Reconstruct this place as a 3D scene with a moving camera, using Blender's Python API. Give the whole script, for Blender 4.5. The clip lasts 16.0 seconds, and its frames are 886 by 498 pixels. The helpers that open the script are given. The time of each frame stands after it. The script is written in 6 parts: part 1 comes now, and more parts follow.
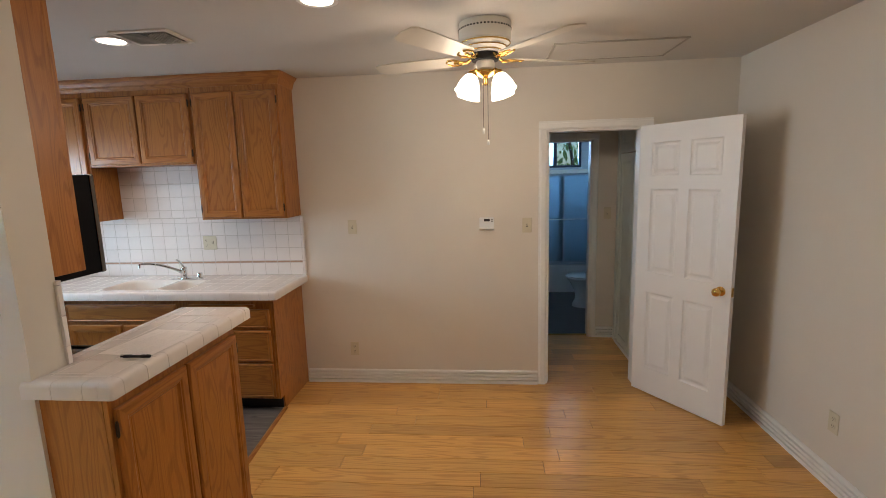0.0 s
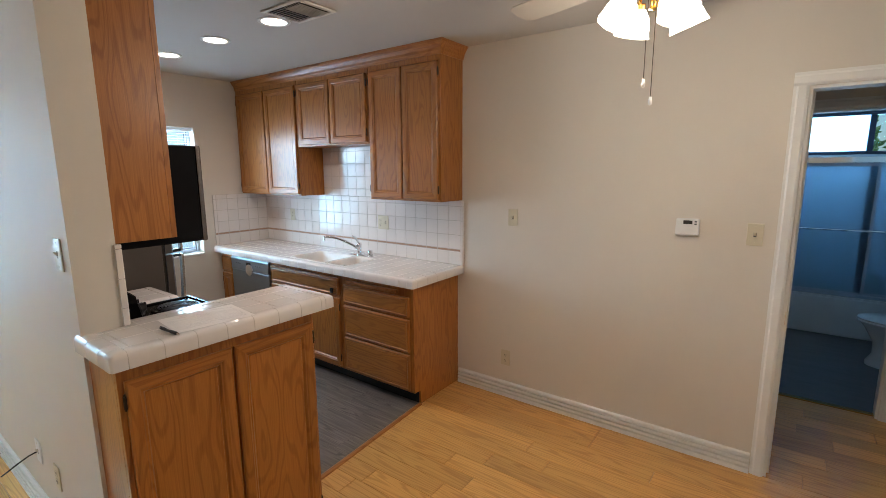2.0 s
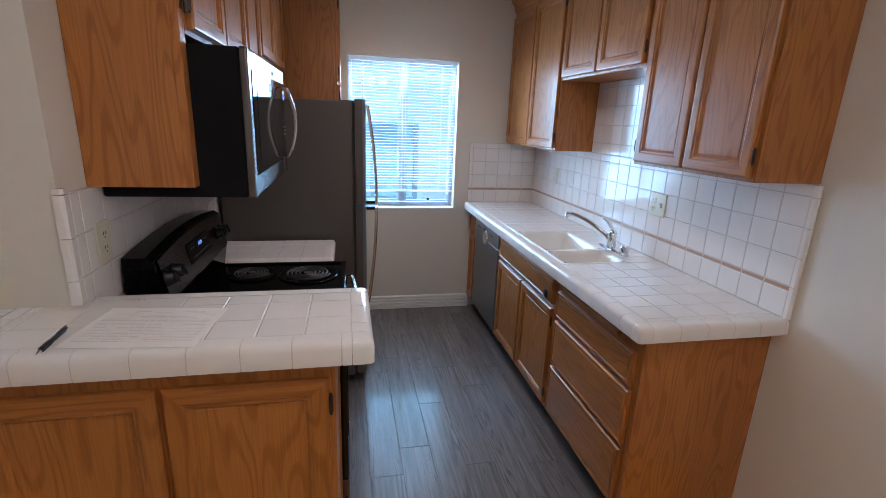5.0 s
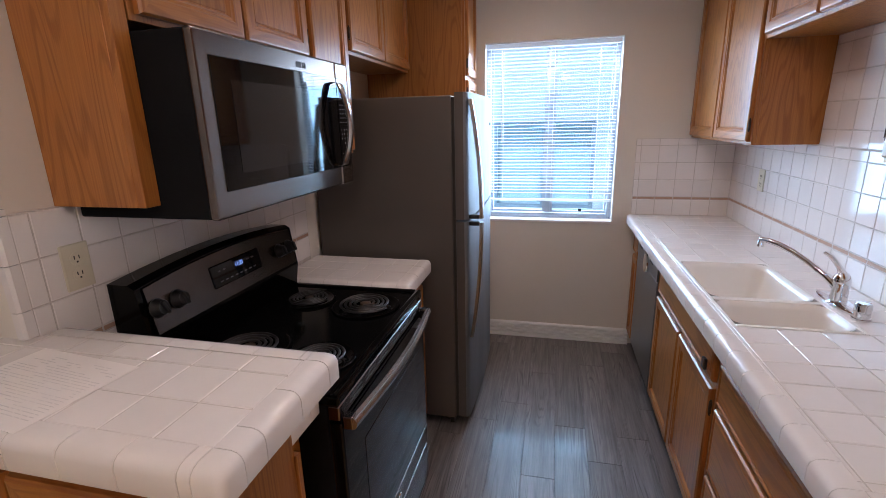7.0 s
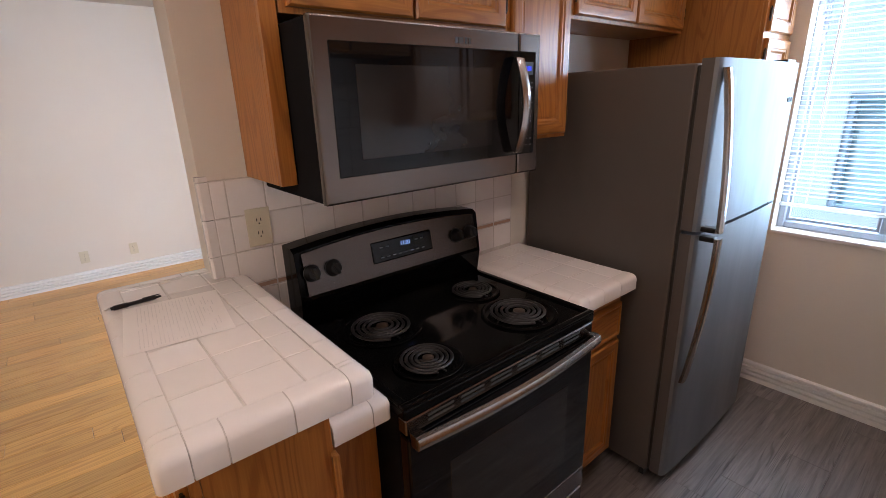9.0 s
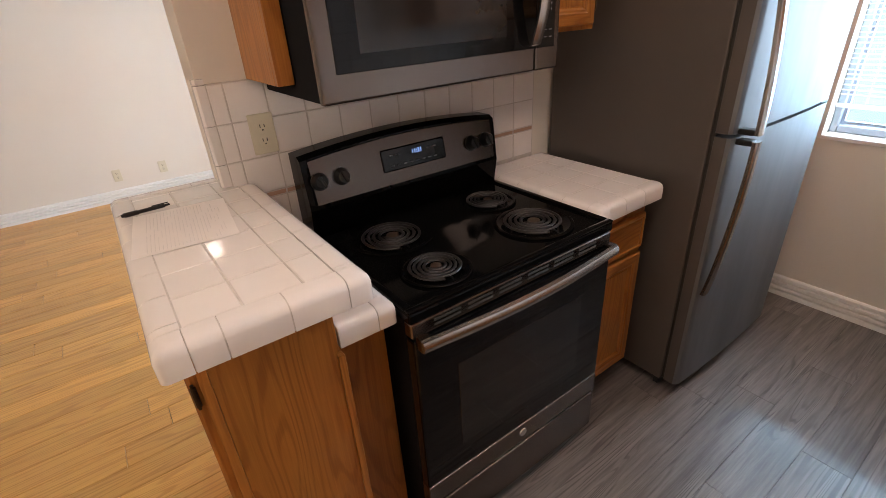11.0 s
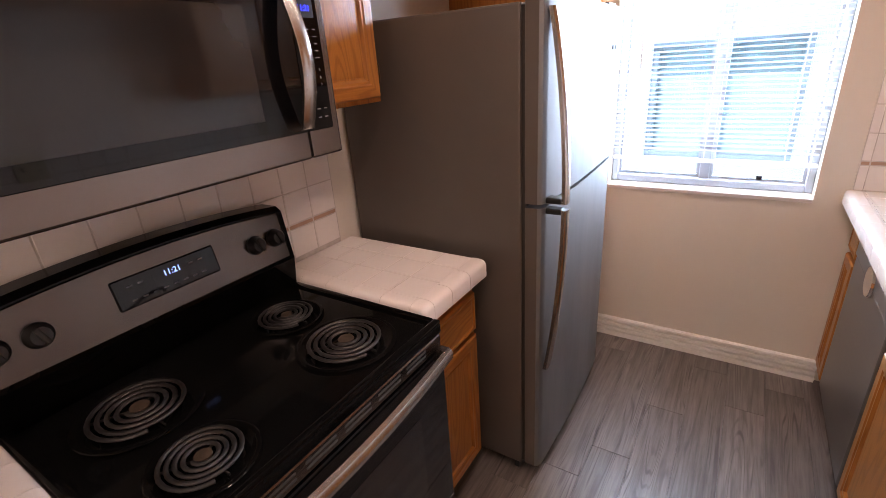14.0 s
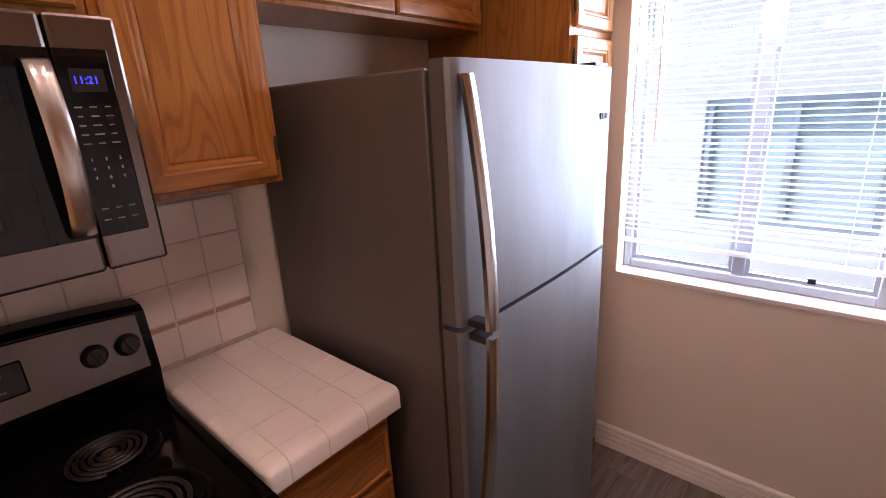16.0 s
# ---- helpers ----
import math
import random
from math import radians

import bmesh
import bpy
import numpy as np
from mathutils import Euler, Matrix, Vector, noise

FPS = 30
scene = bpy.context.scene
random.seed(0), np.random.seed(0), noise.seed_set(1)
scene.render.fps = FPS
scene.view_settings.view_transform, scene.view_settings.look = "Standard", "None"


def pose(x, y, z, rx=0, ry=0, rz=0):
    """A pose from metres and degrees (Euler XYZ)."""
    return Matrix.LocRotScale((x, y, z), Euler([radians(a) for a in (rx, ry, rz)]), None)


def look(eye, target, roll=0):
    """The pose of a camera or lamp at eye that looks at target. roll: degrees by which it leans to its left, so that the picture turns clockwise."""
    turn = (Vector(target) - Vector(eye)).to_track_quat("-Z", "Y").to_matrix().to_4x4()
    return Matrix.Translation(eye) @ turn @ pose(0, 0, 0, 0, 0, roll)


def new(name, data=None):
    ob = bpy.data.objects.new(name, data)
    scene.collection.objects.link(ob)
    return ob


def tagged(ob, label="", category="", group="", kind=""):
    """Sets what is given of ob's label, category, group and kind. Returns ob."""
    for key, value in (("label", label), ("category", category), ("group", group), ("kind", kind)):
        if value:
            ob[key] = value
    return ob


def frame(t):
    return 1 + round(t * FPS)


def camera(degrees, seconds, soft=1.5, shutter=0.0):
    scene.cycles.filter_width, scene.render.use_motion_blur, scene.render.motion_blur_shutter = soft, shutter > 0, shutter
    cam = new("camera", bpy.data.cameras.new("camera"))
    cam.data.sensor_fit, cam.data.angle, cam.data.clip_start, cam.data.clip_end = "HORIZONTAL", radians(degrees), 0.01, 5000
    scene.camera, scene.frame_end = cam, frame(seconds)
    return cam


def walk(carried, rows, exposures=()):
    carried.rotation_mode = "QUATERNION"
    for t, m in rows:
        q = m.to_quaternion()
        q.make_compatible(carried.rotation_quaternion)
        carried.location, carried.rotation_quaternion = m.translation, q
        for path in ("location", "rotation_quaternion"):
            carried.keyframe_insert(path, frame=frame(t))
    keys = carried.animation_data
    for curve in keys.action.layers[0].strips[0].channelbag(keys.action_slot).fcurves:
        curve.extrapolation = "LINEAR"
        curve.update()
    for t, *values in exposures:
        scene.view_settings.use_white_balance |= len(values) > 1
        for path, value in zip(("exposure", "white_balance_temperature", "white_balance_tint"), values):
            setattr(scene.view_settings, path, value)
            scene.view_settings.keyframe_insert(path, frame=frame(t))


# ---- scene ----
cam = camera(87.2, 16.0, soft=0.6)
PATH = [
    (0, (0.522, 0.68, 1.72), (0.338, 2.647, 1.408), -1.6),
    (0.5, (0.643, 0.855, 1.696), (0.263, 2.795, 1.39), -1.5),
    (1, (0.852, 1.038, 1.685), (0.161, 2.89, 1.377), -1.0),
    (1.5, (0.975, 1.226, 1.668), (0.015, 2.949, 1.338), -0.4),
    (2, (0.958, 1.485, 1.659), (-0.212, 3.072, 1.321), -0.3),
    (2.5, (0.939, 1.732, 1.649), (-0.434, 3.132, 1.254), 0.1),
    (3, (0.908, 2.01, 1.626), (-0.66, 3.172, 1.188), 0.8),
    (3.5, (0.748, 2.23, 1.6), (-0.929, 3.229, 1.164), 1.6),
    (4, (0.612, 2.416, 1.6), (-1.142, 3.251, 1.124), 0.9),
    (4.2, (0.558, 2.501, 1.592), (-1.237, 3.237, 1.107), 1.3),
    (6.3, (-0.041, 3.134, 1.588), (-1.954, 3.026, 1.014), -0.4),
    (6.5, (-0.083, 3.182, 1.571), (-1.99, 2.975, 1.004), -1.1),
    (7, (-0.218, 3.27, 1.558), (-2.094, 2.817, 1.033), -1.4),
    (7.5, (-0.358, 3.33, 1.559), (-2.159, 2.618, 1.058), -0.7),
    (8, (-0.496, 3.402, 1.571), (-2.072, 2.288, 1.044), -0.8),
    (8.2, (-0.54, 3.443, 1.581), (-2.002, 2.192, 1.037), -0.6),
    (10.3, (-0.709, 3.553, 1.577), (-1.76, 1.989, 0.907), -3.7),
    (10.5, (-0.714, 3.549, 1.561), (-1.742, 2.008, 0.808), -4.0),
    (11, (-0.712, 3.54, 1.53), (-1.724, 2.08, 0.611), -3.7),
    (11.5, (-0.712, 3.519, 1.501), (-1.697, 2.129, 0.453), -4.2),
    (12, (-0.718, 3.511, 1.484), (-1.677, 2.153, 0.373), -4.6),
    (12.5, (-0.738, 3.529, 1.483), (-1.749, 2.19, 0.394), -5.2),
    (13, (-0.783, 3.527, 1.502), (-1.929, 2.217, 0.517), -5.5),
    (13.5, (-0.901, 3.461, 1.524), (-2.298, 2.326, 0.651), -3.5),
    (14, (-1.028, 3.371, 1.547), (-2.569, 2.345, 0.79), -4.1),
    (14.5, (-1.164, 3.368, 1.555), (-2.701, 2.314, 0.828), -5.3),
    (15, (-1.357, 3.416, 1.575), (-2.815, 2.223, 0.903), -4.4),
    (15.5, (-1.501, 3.457, 1.586), (-2.916, 2.208, 0.924), -3.4),
    (16, (-1.584, 3.483, 1.596), (-3.02, 2.219, 1.011), -3.1),
]
EXPOSURES = [(0, -0.24, 6700, 16), (2.0, -0.14, 6250, 13), (4.2, -0.30, 5450, 14), (6.3, -0.24, 5800, 21), (8.2, -0.14, 6450, 28), (10.3, 0.1, 6600, 20), (12.5, 0.32, 7600, 30), (13.5, 0.45, 7300, 32), (14.5, 0.52, 7400, 38), (16, -0.02, 7700, 48)]
walk(cam, [(t, look(eye, target, roll)) for t, eye, target, roll in PATH], EXPOSURES)
# ---------- world, sun and lamps ----------
world = bpy.data.worlds.new("world")
scene.world = world
world.use_nodes = True
wn = world.node_tree.nodes
sky = wn.new("ShaderNodeTexSky")
sky.sky_type = "NISHITA"
sky.sun_disc = False
sky.sun_elevation = radians(58)
sky.sun_rotation = radians(105)
wn["Background"].inputs["Strength"].default_value = 0.15
world.node_tree.links.new(sky.outputs["Color"], wn["Background"].inputs["Color"])


def lamp(name, kind, m, energy, colour, size=0.1, size_y=None, spread=180, blend=0.6, cone=120):
    data = bpy.data.lights.new(name, kind)
    data.energy, data.color = energy, colour
    if kind == "AREA":
        data.shape = "RECTANGLE" if size_y else "DISK"
        data.size, data.spread = size, radians(spread)
        if size_y:
            data.size_y = size_y
    elif kind == "SUN":
        data.angle = radians(0.5)
    else:
        data.shadow_soft_size = size
        if kind == "SPOT":
            data.spot_size, data.spot_blend = radians(cone), blend
    ob = new(name, data)
    ob.matrix_world = m
    return ob


WARM, DAY = (1.0, 0.80, 0.56), (0.74, 0.88, 1.0)
lamp("sun", "SUN", look((4, -2, 9), (0, -1, 2.6)), 4.2, (1.0, 0.95, 0.88))
# daylight that the three windows let in
lamp("window_daylight", "AREA", look((-3.66, 3.23, 1.46), (0, 3.23, 0.6)), 70, (0.60, 0.83, 1.0), 0.8, 1.1)
lamp("living_daylight", "AREA", look((-3.66, 1.23, 1.48), (0, 1.23, -0.1)), 260, DAY, 1.2, 1.15)
lamp("bath_daylight", "AREA", look((1.46, 8.30, 2.06), (1.5, 6, 1.0)), 36, (0.40, 0.70, 1.0), 1.0, 0.36)
CANS = [(-1.51, 3.21), (-2.15, 3.205), (-2.81, 3.20), (-0.205, 2.82), (-1.17, -0.72)]
for cx, cy in CANS:
    lamp("can_lamp", "SPOT", look((cx, cy, 2.478), (cx, cy, 0)), 15.0, (1.0, 0.84, 0.70), 0.06, cone=150, blend=0.9)
FAN = (0.531, 3.284)
for k in range(4):
    a = radians(45 + 90 * k)
    lamp("fan_lamp", "POINT", pose(FAN[0] + 0.125 * math.cos(a), FAN[1] + 0.125 * math.sin(a), 2.16), 2.1, (1.0, 0.86, 0.69), 0.05)


# ---------- materials ----------
def mat(name, colour, rough=0.5, metal=0.0, vary=0.0, scale=(6, 6, 6), bump=0.0, bump_scale=60, rand=0.0, coat=0.0, dark=None, fine=0.0, aniso=0.0, spec=0.5, rough_vary=0.0):
    """Principled surface: a broad mottling, a fine grain in the relief, a tone per piece."""
    m = bpy.data.materials.new(name)
    m.use_nodes = True
    t = m.node_tree
    n, l = t.nodes, t.links
    p = n["Principled BSDF"]
    p.inputs["Base Color"].default_value = (*colour, 1)
    p.inputs["Roughness"].default_value = rough
    p.inputs["Metallic"].default_value = metal
    p.inputs["Specular IOR Level"].default_value = spec
    p.inputs["Coat Weight"].default_value = coat
    p.inputs["Coat Roughness"].default_value = 0.12
    p.inputs["Anisotropic"].default_value = aniso
    co = n.new("ShaderNodeTexCoord")
    mp = n.new("ShaderNodeMapping")
    mp.inputs["Scale"].default_value = scale
    l.new(co.outputs["Object"], mp.inputs["Vector"])
    info = n.new("ShaderNodeObjectInfo")
    add = n.new("ShaderNodeVectorMath")
    add.operation = "ADD"
    comb = n.new("ShaderNodeMath")
    comb.operation = "MULTIPLY"
    comb.inputs[1].default_value = 37.0
    l.new(info.outputs["Random"], comb.inputs[0])
    l.new(mp.outputs["Vector"], add.inputs[0])
    l.new(comb.outputs[0], add.inputs[1])
    if vary or rand or fine:
        noi = n.new("ShaderNodeTexNoise")
        noi.inputs["Scale"].default_value = 1.0
        noi.inputs["Detail"].default_value = 6
        noi.inputs["Roughness"].default_value = 0.62
        l.new(add.outputs[0], noi.inputs["Vector"])
        ramp = n.new("ShaderNodeMapRange")
        ramp.inputs["From Min"].default_value, ramp.inputs["From Max"].default_value = 0.3, 0.7
        l.new(noi.outputs["Fac"], ramp.inputs["Value"])
        mix = n.new("ShaderNodeMix")
        mix.data_type = "RGBA"
        d = dark or tuple(c * (1 - vary) for c in colour)
        mix.inputs[6].default_value, mix.inputs[7].default_value = (*d, 1), (*colour, 1)
        l.new(ramp.outputs[0], mix.inputs[0])
        out = mix.outputs[2]
        if rand:
            hsv = n.new("ShaderNodeHueSaturation")
            mr = n.new("ShaderNodeMapRange")
            mr.inputs["To Min"].default_value, mr.inputs["To Max"].default_value = 1 - rand, 1 + rand
            l.new(info.outputs["Random"], mr.inputs["Value"])
            l.new(mr.outputs[0], hsv.inputs["Value"])
            l.new(out, hsv.inputs["Color"])
            out = hsv.outputs["Color"]
        l.new(out, p.inputs["Base Color"])
        if rough_vary:
            rr = n.new("ShaderNodeMapRange")
            rr.inputs["To Min"].default_value, rr.inputs["To Max"].default_value = rough + rough_vary, rough - rough_vary * 0.5
            l.new(noi.outputs["Fac"], rr.inputs["Value"])
            l.new(rr.outputs[0], p.inputs["Roughness"])
    if bump:
        nb = n.new("ShaderNodeTexNoise")
        nb.inputs["Scale"].default_value = bump_scale
        nb.inputs["Detail"].default_value = 4
        l.new(co.outputs["Object"], nb.inputs["Vector"])
        b = n.new("ShaderNodeBump")
        b.inputs["Strength"].default_value = bump
        b.inputs["Distance"].default_value = 0.004
        l.new(nb.outputs["Fac"], b.inputs["Height"])
        l.new(b.outputs["Normal"], p.inputs["Normal"])
    return m


def wood(name, axis, light, dark, rough=0.34, fine=52.0, length=1.6, rand=0.08, coat=0.2, rings=6.0, contrast=0.62, pores=0.30):
    """Sawn timber: long flame figure, thin pores along the grain, a tone per board."""
    m = bpy.data.materials.new(name)
    m.use_nodes = True
    t = m.node_tree
    n, l = t.nodes, t.links
    p = n["Principled BSDF"]
    p.inputs["Roughness"].default_value = rough
    p.inputs["Coat Weight"].default_value = coat
    p.inputs["Coat Roughness"].default_value = 0.18
    co = n.new("ShaderNodeTexCoord")
    info = n.new("ShaderNodeObjectInfo")
    mul = n.new("ShaderNodeMath")
    mul.operation = "MULTIPLY"
    mul.inputs[1].default_value = 53.0
    l.new(info.outputs["Random"], mul.inputs[0])

    def stretched(across, along):
        mp = n.new("ShaderNodeMapping")
        mp.inputs["Scale"].default_value = tuple(along if axis == a else across for a in "xyz")
        l.new(co.outputs["Object"], mp.inputs["Vector"])
        ad = n.new("ShaderNodeVectorMath")
        l.new(mp.outputs[0], ad.inputs[0])
        l.new(mul.outputs[0], ad.inputs[1])
        return ad.outputs[0]

    figure = n.new("ShaderNodeTexNoise")
    figure.inputs["Scale"].default_value = 1.0
    figure.inputs["Detail"].default_value = 2
    l.new(stretched(rings, length * 0.55), figure.inputs["Vector"])
    band = n.new("ShaderNodeMath")
    band.operation = "MULTIPLY"
    band.inputs[1].default_value = 110.0
    l.new(figure.outputs["Fac"], band.inputs[0])
    sine = n.new("ShaderNodeMath")
    sine.operation = "SINE"
    l.new(band.outputs[0], sine.inputs[0])
    grain = n.new("ShaderNodeTexNoise")
    grain.inputs["Scale"].default_value = 1.0
    grain.inputs["Detail"].default_value = 5
    l.new(stretched(fine * 5, length * 4), grain.inputs["Vector"])
    tone = n.new("ShaderNodeTexNoise")
    tone.inputs["Scale"].default_value = 1.0
    l.new(stretched(4, 1), tone.inputs["Vector"])
    s1 = n.new("ShaderNodeMath")
    s1.operation = "MULTIPLY_ADD"
    s1.inputs[1].default_value, s1.inputs[2].default_value = 0.16 * contrast, 0.0
    line = n.new("ShaderNodeMapRange")
    line.interpolation_type = "SMOOTHSTEP"
    line.inputs["From Min"].default_value, line.inputs["From Max"].default_value = -1.0, -0.1
    line.inputs["To Min"].default_value, line.inputs["To Max"].default_value = -1.7, 0.6
    l.new(sine.outputs[0], line.inputs["Value"])
    l.new(line.outputs[0], s1.inputs[0])
    s2 = n.new("ShaderNodeMath")
    s2.operation = "MULTIPLY_ADD"
    s2.inputs[1].default_value = pores * 2
    l.new(grain.outputs["Fac"], s2.inputs[0])
    l.new(s1.outputs[0], s2.inputs[2])
    s3 = n.new("ShaderNodeMath")
    s3.operation = "MULTIPLY_ADD"
    s3.inputs[1].default_value = 0.32
    l.new(tone.outputs["Fac"], s3.inputs[0])
    l.new(s2.outputs[0], s3.inputs[2])
    mr = n.new("ShaderNodeMapRange")
    mr.inputs["From Min"].default_value, mr.inputs["From Max"].default_value = 0.02 + pores * 0.75, 0.36 + pores * 1.25
    l.new(s3.outputs[0], mr.inputs["Value"])
    mix = n.new("ShaderNodeMix")
    mix.data_type = "RGBA"
    mix.inputs[6].default_value, mix.inputs[7].default_value = (*dark, 1), (*light, 1)
    l.new(mr.outputs[0], mix.inputs[0])
    hsv = n.new("ShaderNodeHueSaturation")
    mv = n.new("ShaderNodeMapRange")
    mv.inputs["To Min"].default_value, mv.inputs["To Max"].default_value = 1 - rand, 1 + rand
    l.new(info.outputs["Random"], mv.inputs["Value"])
    l.new(mv.outputs[0], hsv.inputs["Value"])
    l.new(mix.outputs[2], hsv.inputs["Color"])
    l.new(hsv.outputs["Color"], p.inputs["Base Color"])
    b = n.new("ShaderNodeBump")
    b.inputs["Strength"].default_value = 0.15
    b.inputs["Distance"].default_value = 0.002
    l.new(grain.outputs["Fac"], b.inputs["Height"])
    l.new(b.outputs["Normal"], p.inputs["Normal"])
    return m


def weathered(name, light, mid, dark):
    """Vinyl print of weathered boards: cloudy grey, fine fibres, sparse dark flame lines in patches."""
    m = bpy.data.materials.new(name)
    m.use_nodes = True
    n, l = m.node_tree.nodes, m.node_tree.links
    p = n["Principled BSDF"]
    p.inputs["Coat Weight"].default_value = 0.25
    p.inputs["Coat Roughness"].default_value = 0.13
    co, info = n.new("ShaderNodeTexCoord"), n.new("ShaderNodeObjectInfo")
    shift = n.new("ShaderNodeMath")
    shift.operation = "MULTIPLY"
    shift.inputs[1].default_value = 71.0
    l.new(info.outputs["Random"], shift.inputs[0])

    def noise(sx, sy, detail, rough=0.6, distort=0.0):
        mp, ad, no = n.new("ShaderNodeMapping"), n.new("ShaderNodeVectorMath"), n.new("ShaderNodeTexNoise")
        mp.inputs["Scale"].default_value = (sx, sy, sy)
        l.new(co.outputs["Object"], mp.inputs["Vector"])
        l.new(mp.outputs[0], ad.inputs[0])
        l.new(shift.outputs[0], ad.inputs[1])
        no.inputs["Scale"].default_value, no.inputs["Detail"].default_value = 1.0, detail
        no.inputs["Roughness"].default_value, no.inputs["Distortion"].default_value = rough, distort
        l.new(ad.outputs[0], no.inputs["Vector"])
        return no.outputs["Fac"]

    def ranged(sock, a, b, lo=0.0, hi=1.0):
        mr = n.new("ShaderNodeMapRange")
        mr.inputs["From Min"].default_value, mr.inputs["From Max"].default_value = a, b
        mr.inputs["To Min"].default_value, mr.inputs["To Max"].default_value = lo, hi
        l.new(sock, mr.inputs["Value"])
        return mr.outputs[0]

    def maths(op, a, b):
        mt = n.new("ShaderNodeMath")
        mt.operation = op
        for k, v in enumerate((a, b)):
            if isinstance(v, (int, float)):
                mt.inputs[k].default_value = v
            else:
                l.new(v, mt.inputs[k])
        return mt.outputs[0]

    def blend(fac, a, b):
        mx = n.new("ShaderNodeMix")
        mx.data_type = "RGBA"
        l.new(fac, mx.inputs[0])
        for k, v in ((6, a), (7, b)):
            if isinstance(v, tuple):
                mx.inputs[k].default_value = (*v, 1)
            else:
                l.new(v, mx.inputs[k])
        return mx.outputs[2]

    cloud = ranged(noise(2.2, 9.0, 5), 0.34, 0.66)
    fibre = noise(2.6, 58.0, 5, 0.7)
    tone = maths("ADD", maths("MULTIPLY", cloud, 0.42), maths("MULTIPLY", ranged(fibre, 0.36, 0.62), 0.58))
    base = blend(tone, mid, light)
    rings = maths("SINE", maths("MULTIPLY", noise(0.7, 13.0, 1, 0.4, 0.3), 120.0), 0.0)
    lines = ranged(rings, -0.95, -0.25, 1.0, 0.0)
    patch = ranged(noise(2.2, 11.0, 3), 0.47, 0.60)
    flames = maths("MULTIPLY", maths("MULTIPLY", lines, patch), ranged(fibre, 0.2, 0.5))
    col = blend(maths("MULTIPLY", flames, 0.62), base, dark)
    hsv = n.new("ShaderNodeHueSaturation")
    l.new(ranged(info.outputs["Random"], 0.0, 1.0, 0.90, 1.10), hsv.inputs["Value"])
    l.new(col, hsv.inputs["Color"])
    l.new(hsv.outputs["Color"], p.inputs["Base Color"])
    l.new(ranged(cloud, 0.0, 1.0, 0.40, 0.30), p.inputs["Roughness"])
    b = n.new("ShaderNodeBump")
    b.inputs["Strength"].default_value, b.inputs["Distance"].default_value = 0.12, 0.001
    l.new(fibre, b.inputs["Height"])
    l.new(b.outputs["Normal"], p.inputs["Normal"])
    return m


def glow(name, colour, strength):
    m = bpy.data.materials.new(name)
    m.use_nodes = True
    p = m.node_tree.nodes["Principled BSDF"]
    p.inputs["Base Color"].default_value = (*colour, 1)
    p.inputs["Emission Color"].default_value = (*colour, 1)
    p.inputs["Emission Strength"].default_value = strength
    return m


def glass(name, tint=(1, 1, 1), gloss=1.0, rough=0.0):
    m = bpy.data.materials.new(name)
    m.use_nodes = True
    n, l = m.node_tree.nodes, m.node_tree.links
    tr, gl, mx, fr = (n.new("ShaderNode" + k) for k in ("BsdfTransparent", "BsdfGlossy", "MixShader", "Fresnel"))
    tr.inputs[0].default_value = (*tint, 1)
    gl.inputs["Roughness"].default_value = rough
    fr.inputs["IOR"].default_value = 1.45
    l.new(fr.outputs[0], mx.inputs[0])
    l.new(tr.outputs[0], mx.inputs[1])
    l.new(gl.outputs[0], mx.inputs[2])
    l.new(mx.outputs[0], n["Material Output"].inputs["Surface"])
    return m


def translucent(name, colour, share):
    """Thin plastic or frosted glass that lets light through."""
    m = bpy.data.materials.new(name)
    m.use_nodes = True
    n, l = m.node_tree.nodes, m.node_tree.links
    tr, mx = n.new("ShaderNodeBsdfTranslucent"), n.new("ShaderNodeMixShader")
    p = n["Principled BSDF"]
    p.inputs["Base Color"].default_value, p.inputs["Roughness"].default_value = (*colour, 1), 0.45
    tr.inputs[0].default_value = (*colour, 1)
    mx.inputs[0].default_value = share
    l.new(p.outputs[0], mx.inputs[1])
    l.new(tr.outputs[0], mx.inputs[2])
    l.new(mx.outputs[0], n["Material Output"].inputs["Surface"])
    return m


OAK_L, OAK_D = (0.485, 0.192, 0.038), (0.300, 0.102, 0.018)
oak = {a: wood("oak_" + a, a, OAK_L, OAK_D) for a in "xyz"}
plank_oak = wood("laminate_oak", "x", (0.80, 0.455, 0.138), (0.54, 0.262, 0.068), rough=0.3, rand=0.15, coat=0.2, rings=8, length=0.9, contrast=0.6)
plank_grey = weathered("vinyl_grey", (0.225, 0.197, 0.180), (0.082, 0.070, 0.063), (0.022, 0.018, 0.016))
joint = mat("plank_joint", (0.10, 0.055, 0.025), 0.7, vary=0.2)
joint_grey = mat("grey_joint", (0.10, 0.088, 0.08), 0.7, vary=0.2)
paint = mat("wall_paint", (0.74, 0.684, 0.602), 0.62, vary=0.035, scale=(1.6, 1.6, 1.6), bump=0.10, bump_scale=85)
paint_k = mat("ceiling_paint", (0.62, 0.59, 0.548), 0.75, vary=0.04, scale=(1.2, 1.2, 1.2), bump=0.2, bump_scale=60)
trim_white = mat("trim_white", (0.87, 0.86, 0.83), 0.35, vary=0.05, scale=(5, 5, 5), bump=0.03, bump_scale=30)
door_white = mat("door_white", (0.82, 0.81, 0.79), 0.38, vary=0.04, scale=(3, 3, 3), bump=0.05, bump_scale=70)
closet_white = mat("closet_white", (0.70, 0.75, 0.68), 0.4, vary=0.05, scale=(2, 2, 2))
